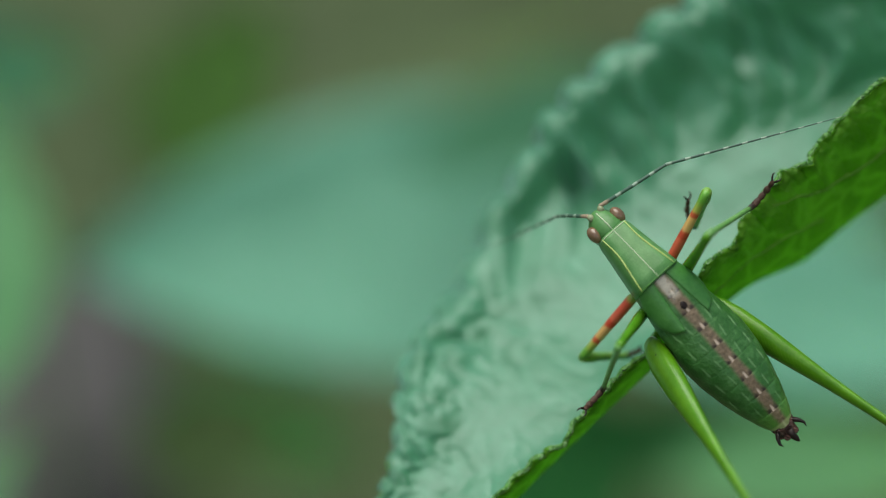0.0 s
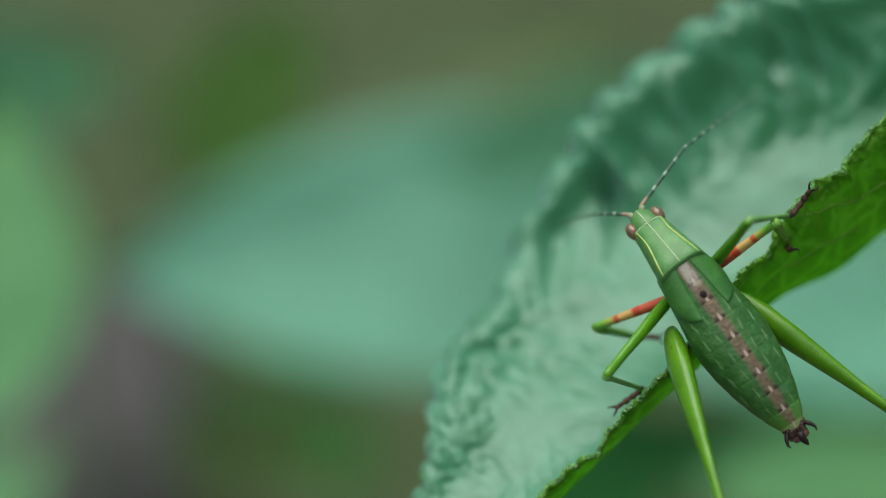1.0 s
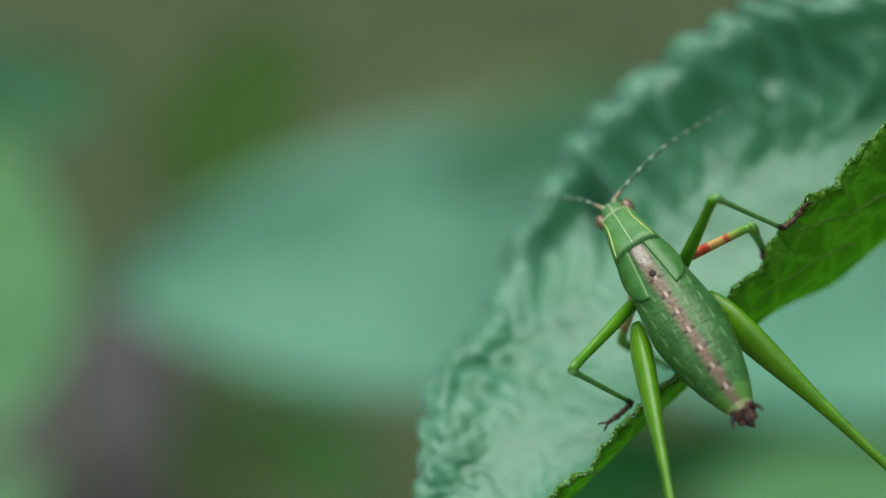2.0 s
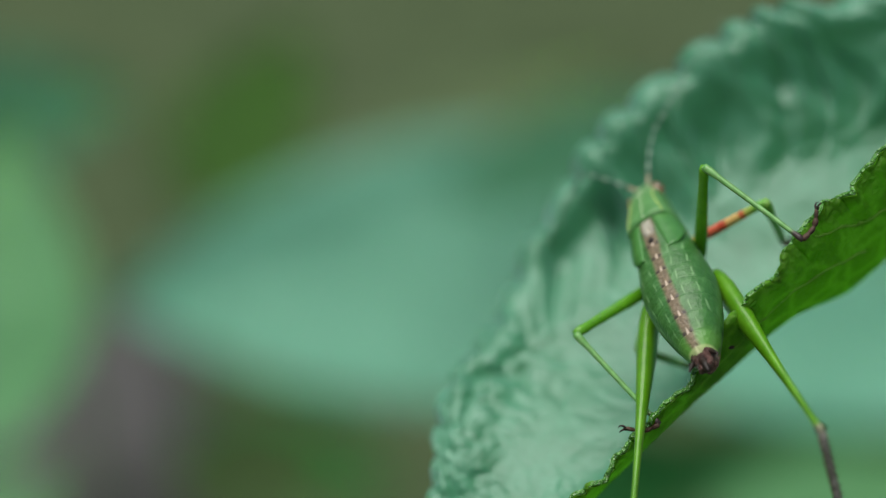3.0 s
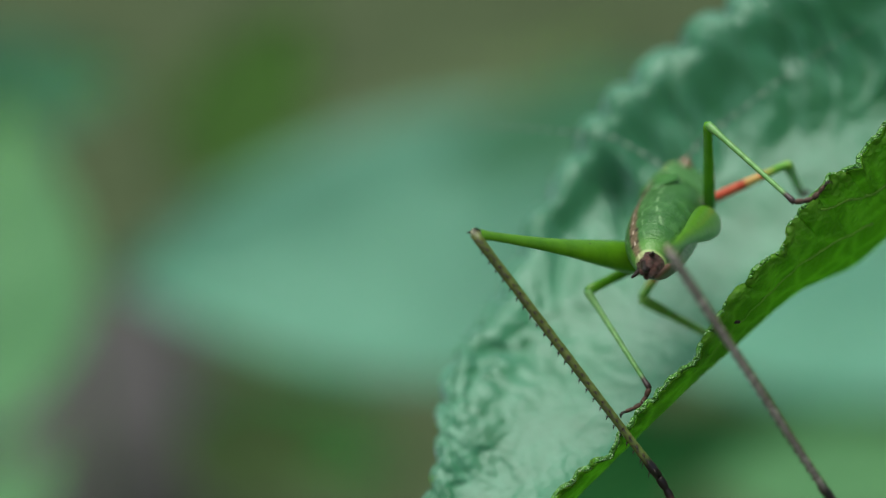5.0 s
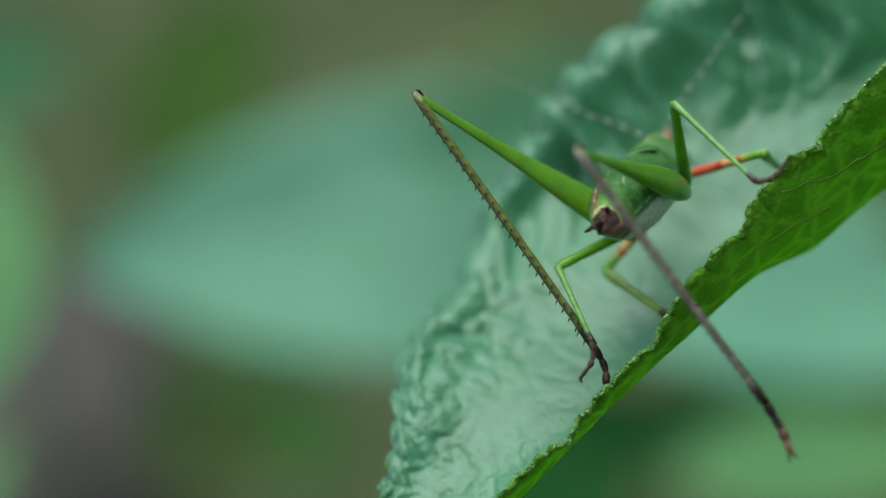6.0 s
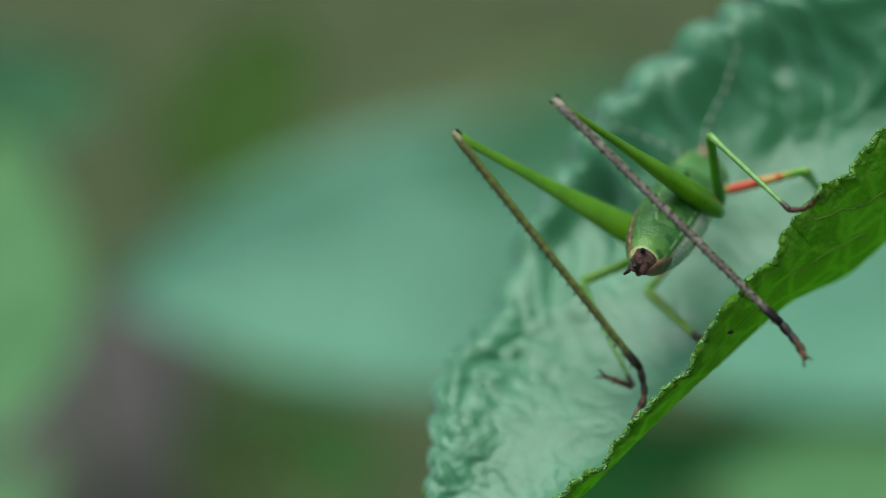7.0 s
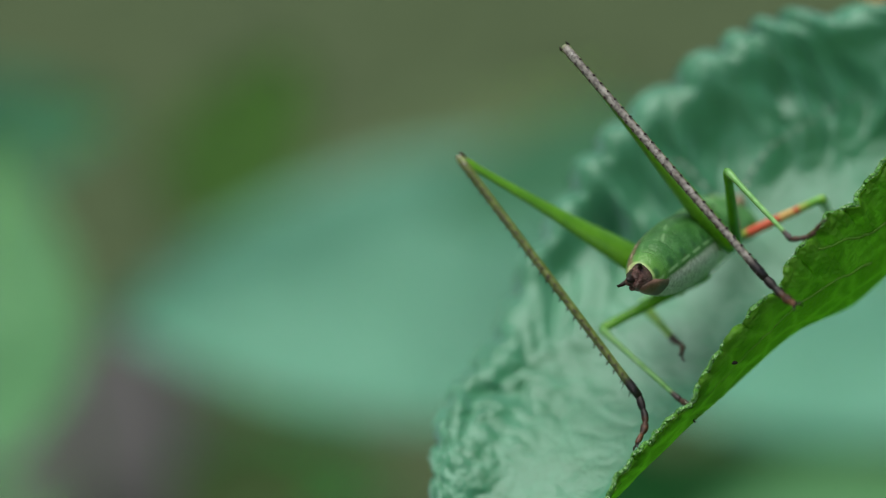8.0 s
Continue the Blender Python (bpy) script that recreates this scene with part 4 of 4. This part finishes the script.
FORE_L_KEYS = [
    (0, 10.40, -7.10, -1.30, 13.70, -7.20, -6.30, 14.30, -6.80, -4.50),
    (0.5, 10.10, -6.90, -0.70, 13.90, -7.10, -5.30, 14.80, -6.60, -3.70),
    (0.8, 10.01, -6.68, -0.75, 13.73, -6.94, -5.41, 14.65, -6.49, -3.82),
    (1, 9.20, -4.70, -1.20, 12.20, -5.50, -6.40, 13.30, -5.50, -4.90),
    (1.2, 10.80, -4.60, -2.20, 12.90, -5.60, -7.60, 13.90, -5.70, -6.00),
    (1.5, 12.00, -5.20, -3.50, 14.40, -6.10, -8.90, 15.00, -6.30, -7.10),
    (1.8, 11.48, -4.77, -4.53, 14.74, -6.44, -9.33, 15.26, -6.56, -7.44),
    (2, 11.40, -4.70, -4.70, 14.80, -6.50, -9.40, 15.30, -6.60, -7.50),
    (2.2, 11.30, -4.80, -4.70, 14.60, -6.30, -9.50, 15.10, -6.50, -7.60),
    (3.3, 11.92, -4.14, -6.90, 15.66, -5.96, -11.30, 16.57, -5.46, -9.70),
    (3.5, 11.32, -4.14, -8.03, 15.86, -5.96, -11.53, 16.67, -5.46, -9.83),
    (4, 12.24, -3.03, -6.42, 15.87, -5.56, -10.52, 16.48, -5.16, -8.72),
    (4.5, 12.14, -3.24, -6.70, 15.88, -5.66, -10.80, 16.59, -5.26, -9.10),
    (4.7, 11.84, -2.93, -6.80, 15.98, -5.56, -10.40, 16.59, -5.06, -8.70),
    (5.8, 12.14, -3.14, -11.60, 15.68, -5.36, -7.30, 16.39, -4.86, -5.60),
    (6, 12.25, -2.63, -10.71, 15.70, -5.27, -6.51, 16.31, -4.86, -4.81),
    (6.5, 12.17, -2.54, -11.90, 15.52, -5.17, -7.60, 16.24, -4.57, -5.90),
    (7, 12.83, -2.24, -11.80, 15.58, -5.09, -7.20, 16.20, -4.69, -5.40),
    (7.5, 12.97, -2.25, -12.20, 15.74, -5.11, -7.60, 16.25, -4.60, -5.90),
    (8, 12.47, -1.12, -14.10, 14.12, -3.38, -8.70, 14.33, -4.20, -7.00),
]
FORE_R_KEYS = [
    (0, 17.30, 2.80, 4.10, 17.20, 0.80, -1.50, 16.70, 2.50, -0.60),
    (0.5, 17.50, 3.60, 1.80, 18.70, 4.80, -4.00, 18.60, 5.70, -2.30),
    (0.6, 17.60, 3.20, 2.60, 18.90, 4.00, -3.20, 18.90, 4.60, -1.60),
    (0.7, 18.50, 1.80, 4.40, 20.00, 0.80, -1.30, 20.40, 0.20, 0.40),
    (1, 19.20, 1.50, 4.80, 20.60, 0.50, -0.90, 20.80, 0.00, 0.90),
    (1.5, 19.30, 1.50, 4.40, 20.30, 0.30, -1.30, 20.80, -0.00, 0.50),
    (1.8, 18.61, 2.10, 2.94, 19.96, 0.82, -2.76, 20.03, 0.34, -0.96),
    (2, 18.50, 2.20, 2.70, 19.90, 0.90, -3.00, 19.90, 0.40, -1.20),
    (2.2, 18.30, 2.40, 2.70, 19.90, 1.20, -2.90, 19.80, 0.70, -1.10),
    (3.3, 19.81, 4.55, -5.70, 21.42, 2.02, -10.90, 21.92, 2.22, -9.10),
    (3.5, 20.01, 4.45, -5.93, 21.52, 1.92, -11.23, 22.03, 2.22, -9.43),
    (4, 20.13, 4.75, -5.62, 21.74, 2.33, -10.92, 22.04, 2.63, -9.12),
    (4.5, 20.24, 4.65, -6.00, 21.95, 2.73, -11.40, 22.36, 2.73, -9.60),
    (4.7, 20.34, 5.06, -6.20, 21.85, 3.34, -11.80, 22.15, 3.34, -9.90),
    (5.8, 21.76, 4.55, -7.00, 23.77, 3.64, -12.60, 23.77, 3.14, -10.80),
    (6, 21.47, 4.46, -5.71, 23.49, 3.54, -11.21, 23.49, 2.94, -9.41),
    (6.5, 22.32, 5.07, -7.50, 23.83, 4.16, -13.30, 23.83, 3.65, -11.40),
    (7, 22.41, 5.19, -7.50, 24.02, 4.07, -13.10, 24.03, 3.56, -11.30),
    (7.5, 22.89, 5.42, -8.30, 24.30, 4.49, -14.00, 24.41, 4.09, -12.20),
    (8, 23.33, 5.32, -8.40, 24.54, 4.50, -14.20, 24.54, 4.09, -12.40),
]
MID_L_KEYS = [
    (0, 11.80, -6.00, 8.60, 11.40, -8.90, 1.70, 10.30, -9.90, 2.90),
    (0.5, 9.70, -7.70, 6.70, 11.80, -8.50, -0.40, 10.30, -9.80, -0.50),
    (1, 9.30, -7.30, 6.20, 12.00, -8.40, -0.70, 10.30, -9.60, -0.80),
    (1.5, 9.10, -7.00, 5.60, 12.00, -8.40, -1.20, 10.30, -9.50, -1.20),
    (1.8, 7.98, -6.23, 4.74, 11.83, -8.31, -1.37, 10.30, -9.50, -1.37),
    (2, 7.80, -6.10, 4.60, 11.80, -8.30, -1.40, 10.30, -9.50, -1.40),
    (2.2, 7.80, -5.70, 3.80, 12.00, -8.30, -1.80, 10.40, -9.50, -1.80),
    (3.3, 7.58, -3.23, -3.90, 11.63, -8.09, 0.10, 10.01, -9.20, 0.50),
    (3.5, 7.58, -3.13, -4.53, 11.73, -8.39, -1.03, 10.01, -9.50, -1.03),
    (4, 7.79, -2.83, -5.32, 11.73, -8.19, -1.62, 10.32, -9.71, -1.62),
    (4.5, 7.89, -2.83, -4.60, 11.84, -8.20, -0.90, 10.33, -9.52, -0.90),
    (4.7, 8.10, -2.73, -4.60, 11.74, -8.50, -1.20, 10.22, -9.82, -1.20),
    (5.8, 8.70, -2.33, -4.50, 11.64, -8.00, -0.60, 10.12, -9.31, -0.60),
    (6, 9.01, -2.23, -5.21, 10.64, -6.49, 0.79, 10.03, -8.41, 0.89),
    (6.5, 9.44, -2.23, -5.00, 10.66, -5.89, 1.50, 9.85, -7.82, 1.60),
    (7, 8.45, -1.53, -9.50, 11.47, -7.81, -7.20, 9.57, -7.21, -7.10),
    (7.5, 9.40, -2.96, -10.90, 13.97, -6.31, -6.90, 14.42, -7.11, -5.90),
    (8, 9.41, -2.66, -8.90, 13.71, -6.51, -5.00, 14.26, -7.14, -4.00),
]
MID_R_KEYS = [
    (0, 16.90, 0.30, 8.40, 20.30, 2.00, 1.90, 21.40, 3.50, 2.80),
    (0.5, 17.20, 0.90, 8.20, 20.60, 2.00, 1.60, 21.60, 3.60, 2.20),
    (1, 17.30, 1.60, 8.20, 20.60, 2.00, 1.50, 21.60, 3.50, 2.40),
    (1.5, 17.30, 2.00, 7.60, 20.60, 2.10, 1.00, 21.90, 3.60, 1.20),
    (1.8, 16.10, 3.55, 6.48, 20.60, 2.10, 0.74, 21.90, 3.51, 0.94),
    (2, 15.90, 3.80, 6.30, 20.60, 2.10, 0.70, 21.90, 3.50, 0.90),
    (2.2, 15.60, 4.10, 6.00, 20.30, 2.20, 0.40, 21.80, 3.50, 0.70),
    (3.3, 15.06, 6.67, -1.60, 19.72, 2.53, 2.70, 21.34, 3.54, 3.00),
    (3.5, 14.96, 6.87, -1.73, 19.92, 2.43, 1.97, 21.54, 3.64, 2.27),
    (4, 15.07, 6.98, -1.62, 19.83, 2.53, 2.08, 21.55, 3.54, 2.38),
    (4.5, 14.98, 7.19, -1.80, 20.35, 2.33, 0.50, 21.87, 3.54, 1.00),
    (4.7, 15.08, 7.19, -1.40, 19.95, 2.43, 1.90, 21.67, 3.44, 2.20),
    (5.8, 15.69, 7.29, -1.30, 19.85, 2.43, 2.70, 21.57, 3.54, 3.00),
    (6, 15.71, 7.30, -1.31, 19.97, 2.53, 2.69, 21.59, 3.65, 2.99),
    (6.5, 15.84, 7.11, -1.80, 20.11, 2.44, 2.30, 21.84, 3.66, 2.60),
    (7, 15.90, 7.13, -2.00, 20.09, 2.45, 2.40, 21.52, 3.37, 3.50),
    (7.5, 16.36, 6.95, -2.30, 19.75, 2.35, 2.70, 21.50, 3.38, 3.00),
    (8, 16.80, 6.76, -2.80, 19.78, 2.56, 2.70, 21.43, 3.49, 3.60),
]
HIND_L_KEYS = [
    (0, 19.13, -15.44, 14.10, 16.35, -29.81, 3.45, 17.15, -32.61, 4.05),
    (0.5, 17.30, -16.70, 13.13, 14.53, -31.25, 2.72, 15.33, -34.15, 3.22),
    (1, 15.91, -16.50, 12.79, 13.53, -30.94, 2.14, 14.33, -33.74, 2.64),
    (1.5, 15.29, -16.78, 11.72, 13.32, -31.10, 0.84, 14.22, -33.90, 1.44),
    (1.8, 13.71, -15.97, 11.41, 13.03, -30.34, 0.44, 13.93, -33.14, 1.04),
    (2, 13.46, -15.83, 11.36, 12.98, -30.22, 0.38, 13.88, -33.02, 0.98),
    (2.2, 13.56, -15.64, 10.33, 12.79, -30.64, 0.24, 13.69, -33.44, 0.74),
    (3.3, 8.73, -12.63, 4.52, 11.13, -27.96, -4.82, 12.04, -30.79, -4.22),
    (3.5, 7.32, -11.24, 4.78, 11.43, -26.68, -3.73, 12.24, -29.51, -3.23),
    (4, 4.83, -7.04, 5.22, 14.48, -21.01, -1.07, 15.39, -23.85, -0.57),
    (4.5, 2.83, -3.33, 5.27, 13.46, -17.68, 2.35, 14.27, -20.52, 2.95),
    (4.7, 2.12, -1.42, 4.63, 12.78, -15.69, 1.42, 13.59, -18.53, 1.92),
    (5.8, 0.61, 6.29, -0.28, 10.94, -8.53, -1.53, 11.45, -11.47, -1.23),
    (6, 0.71, 8.04, -3.12, 11.14, -7.09, -2.71, 11.45, -10.13, -2.51),
    (6.5, 0.71, 7.32, -2.06, 11.51, -6.87, -5.17, 11.71, -9.61, -3.87),
    (7, 0.83, 7.49, -4.54, 12.12, -7.13, -5.30, 11.31, -9.88, -4.20),
    (7.5, 1.13, 7.50, -4.11, 12.17, -7.36, -4.60, 11.25, -9.61, -2.80),
    (8, 1.03, 7.95, -6.81, 11.88, -7.07, -3.90, 11.16, -9.53, -2.20),
]
HIND_R_KEYS = [
    (0, 30.00, -12.10, 5.30, 27.30, -20.70, -10.40, 28.10, -23.60, -9.80),
    (0.5, 29.50, -12.10, 5.10, 26.70, -20.70, -10.60, 27.50, -23.50, -10.00),
    (1, 29.10, -11.70, 5.30, 26.70, -20.30, -10.40, 27.60, -23.20, -9.80),
    (1.5, 28.50, -12.20, 4.80, 27.30, -22.30, -10.20, 28.10, -25.10, -9.60),
    (1.8, 26.69, -12.03, 4.28, 28.25, -27.46, -4.44, 29.13, -30.26, -3.84),
    (2, 26.40, -12.00, 4.20, 28.40, -28.30, -3.50, 29.30, -31.10, -2.90),
    (2.2, 24.50, -10.90, 8.60, 27.00, -27.10, 1.10, 27.90, -30.00, 1.70),
    (3.3, 18.91, -7.60, 8.86, 24.83, -22.13, -0.17, 25.74, -25.06, 0.43),
    (3.5, 17.22, -6.01, 9.62, 24.32, -21.32, 3.08, 25.13, -24.15, 3.68),
    (4, 15.25, -3.62, 10.13, 23.78, -18.87, 5.42, 24.69, -21.70, 6.02),
    (4.5, 13.07, -1.71, 10.39, 22.27, -16.55, 5.64, 23.08, -19.39, 6.14),
    (4.7, 12.77, -1.41, 10.52, 22.08, -16.05, 5.39, 22.89, -18.89, 5.99),
    (5.8, 9.46, 3.93, 9.46, 19.99, -10.24, 5.47, 21.41, -12.88, 5.87),
    (6, 9.37, 4.23, 9.17, 19.98, -9.84, 5.03, 21.10, -12.38, 6.13),
    (6.5, 7.79, 6.08, 7.13, 19.65, -7.52, 5.73, 20.87, -9.96, 6.93),
    (7, 6.52, 8.86, 4.47, 19.51, -4.17, 3.20, 20.33, -5.90, 5.60),
    (7.5, 6.35, 11.79, 1.47, 19.08, -1.21, 1.50, 20.09, -2.43, 4.00),
    (8, 7.34, 14.17, -2.56, 18.93, -0.20, 1.40, 19.95, -1.32, 4.00),
]
ANTENNA_L_KEYS = [
    (0, 8.90, 1.40, -1.50, 4.90, -0.60, -11.60),
    (0.5, 8.40, 1.70, -1.90, 5.00, 0.30, -12.30),
    (1, 9.20, 2.10, -3.40, 7.40, 1.50, -14.20),
    (1.5, 8.60, 3.00, -3.60, 2.20, 0.80, -12.30),
    (1.8, 8.43, 3.95, -6.09, 3.23, 3.55, -15.74),
    (2, 8.40, 4.10, -6.50, 3.40, 4.00, -16.30),
    (2.2, 7.90, 4.80, -6.60, 4.00, 4.80, -16.90),
    (3.3, 9.09, 6.46, -14.80, 6.97, -1.31, -22.30),
    (3.5, 8.99, 5.15, -14.93, 7.07, -2.02, -23.13),
    (4, 10.21, 6.77, -15.32, 0.61, 3.54, -19.92),
    (4.5, 10.72, 7.18, -15.50, 1.11, 4.75, -20.40),
    (4.7, 10.62, 6.98, -15.50, 0.61, 6.97, -20.40),
    (5.8, 11.83, 7.18, -16.10, 2.93, 10.41, -21.80),
    (6, 12.25, 7.19, -16.31, 3.54, 11.13, -22.01),
    (6.5, 12.87, 8.41, -16.20, 2.43, 11.05, -19.10),
    (7, 12.62, 8.04, -17.30, 3.86, 12.00, -23.00),
    (7.5, 13.98, 8.27, -18.10, 8.05, 11.01, -27.10),
    (8, 15.74, 7.97, -18.00, 7.55, 8.47, -25.60),
]
ANTENNA_R_KEYS = [
    (0, 15.00, 4.40, 3.20, 25.60, 7.30, 2.90),
    (0.5, 13.90, 4.90, -1.10, 19.40, 8.10, -10.10),
    (1, 14.40, 6.00, -0.60, 19.90, 9.90, -9.30),
    (1.5, 16.10, 5.10, 0.50, 26.50, 8.00, -1.40),
    (1.8, 14.12, 6.73, -3.20, 21.77, 10.67, -9.74),
    (2, 13.80, 7.00, -3.80, 21.00, 11.10, -11.10),
    (2.2, 13.10, 6.90, -6.00, 19.30, 11.80, -13.70),
    (3.3, 13.53, 9.59, -14.40, 18.58, 18.07, -19.40),
    (3.5, 15.96, 8.99, -14.63, 23.02, 16.26, -19.33),
    (4, 18.60, 7.28, -14.42, 29.41, 9.40, -15.82),
    (4.5, 18.40, 7.89, -14.60, 28.21, 12.84, -16.10),
    (4.7, 18.20, 7.99, -14.60, 27.91, 13.35, -16.10),
    (5.8, 18.30, 9.30, -15.30, 25.48, 17.09, -18.70),
    (6, 18.82, 9.61, -15.51, 25.60, 17.81, -18.81),
    (6.5, 18.55, 10.24, -15.60, 26.15, 17.64, -19.10),
    (7, 18.41, 10.58, -17.00, 22.57, 19.52, -22.20),
    (7.5, 16.74, 10.72, -17.20, 25.20, 16.73, -21.30),
    (8, 21.36, 8.99, -17.40, 30.44, 13.89, -21.80),
]

HIPS = {"fore_l": (-1.25, 2.0, -1.6), "fore_r": (1.25, 2.0, -1.6), "mid_l": (-1.4, 0.3, -1.8), "mid_r": (1.4, 0.3, -1.8),
        "hind_l": (-2.55, -1.35, -1.55), "hind_r": (1.85, -1.9, -2.0)}
LENGTHS = {"fore": (5.6, 6.0), "mid": (7.8, 7.5), "hind": (16.3, 18.1)}
STEPS = [i / 10 for i in range(81)]


def between(rows, t):
    """Values of the rows at t, gliding without overshoot."""
    ts = [r[0] for r in rows]
    v = np.array([r[1:] for r in rows], float)
    i = min(max(int(np.searchsorted(ts, t, "right")) - 1, 0), len(ts) - 2)
    h = ts[i + 1] - ts[i]
    u = min(max((t - ts[i]) / h, 0), 1)

    def slope(k):
        if k == 0 or k == len(ts) - 1:
            return v[0] * 0
        a, b = (v[k] - v[k - 1]) / (ts[k] - ts[k - 1]), (v[k + 1] - v[k]) / (ts[k + 1] - ts[k])
        return np.where(a * b > 0, 2 * a * b / np.where(np.abs(a + b) < 1e-9, 1, a + b), 0)
    m0, m1 = slope(i) * h, slope(i + 1) * h
    return ((2 * u ** 3 - 3 * u * u + 1) * v[i] + (u ** 3 - 2 * u * u + u) * m0 + (3 * u * u - 2 * u ** 3) * v[i + 1] + (u ** 3 - u * u) * m1)


def body_pose(t):
    ts = [r[0] for r in BODY_KEYS]
    i = min(max(int(np.searchsorted(ts, t, "right")) - 1, 0), len(ts) - 2)
    u = min(max((t - ts[i]) / (ts[i + 1] - ts[i]), 0), 1)
    q = [pose(0, 0, 0, *BODY_KEYS[k][4:7]).to_quaternion() for k in (i, i + 1)]
    p = Vector(between([r[:4] for r in BODY_KEYS], t)) * MM
    return Matrix.Translation(p) @ q[0].slerp(q[1], u).to_matrix().to_4x4()


NECK = Vector((0, 1.7, 1.8)) * MM


def nod(t):
    """How the head and pronotum are bent down against the rest of the body."""
    b = between([(k[0], k[7]) for k in BODY_KEYS], t)[0]
    return Matrix.Translation(NECK) @ pose(0, 0, 0, -b) @ Matrix.Translation(-NECK)


def bone(a, b, hint):
    """The pose of a limb piece from a towards b, its back turned to the hint."""
    y = (b - a).normalized()
    z = (hint - y * hint.dot(y))
    z = z.normalized() if z.length > 1e-6 else y.orthogonal().normalized()
    m = Matrix((y.cross(z), y, z)).transposed().to_4x4()
    m.translation = a
    return m


def motions():
    walk(insect, [(t, STAGE @ body_pose(t)) for t in STEPS])
    for ob in (HEAD, PRONOTUM):
        walk(ob, [(t, nod(t)) for t in STEPS])
    tables = {"fore_l": FORE_L_KEYS, "fore_r": FORE_R_KEYS, "mid_l": MID_L_KEYS, "mid_r": MID_R_KEYS, "hind_l": HIND_L_KEYS, "hind_r": HIND_R_KEYS}
    for n, keys in tables.items():
        rows = ([], [], [])
        l1, l2 = LENGTHS[n.split("_")[0]]
        for t in STEPS:
            inv = body_pose(t).inverted()
            v = between(keys, t)
            k, a, e = (inv @ (Vector(v[i:i + 3]) * MM) for i in (0, 3, 6))
            hip = Vector(HIPS[n]) * MM
            if n.startswith("fore"):
                hip = nod(t) @ hip
            k = hip + (k - hip).normalized() * l1 * MM
            a = k + (a - k).normalized() * l2 * MM
            out = (k - hip).normalized() - (a - k).normalized()
            rows[0].append((t, bone(hip, k, out)))
            rows[1].append((t, bone(k, a, out)))
            rows[2].append((t, bone(a, e, out)))
        for ob, r in zip(LEGS[n], rows):
            walk(ob, r)
    for n, keys, x in (("l", ANTENNA_L_KEYS, -0.45), ("r", ANTENNA_R_KEYS, 0.45)):
        rows = ([], [])
        for t in STEPS:
            inv = body_pose(t).inverted()
            v = between(keys, t)
            k, e = (inv @ (Vector(v[i:i + 3]) * MM) for i in (0, 3))
            root = nod(t) @ (Vector((x, 7.1, 0.62)) * MM)
            k = root + (k - root).normalized() * 4.6 * MM
            rows[0].append((t, bone(root, k, Vector((0, 0, 1)))))
            rows[1].append((t, bone(k, e, Vector((0, 0, 1)))))
        for ob, r in zip(FEELERS[n], rows):
            walk(ob, r)


motions()
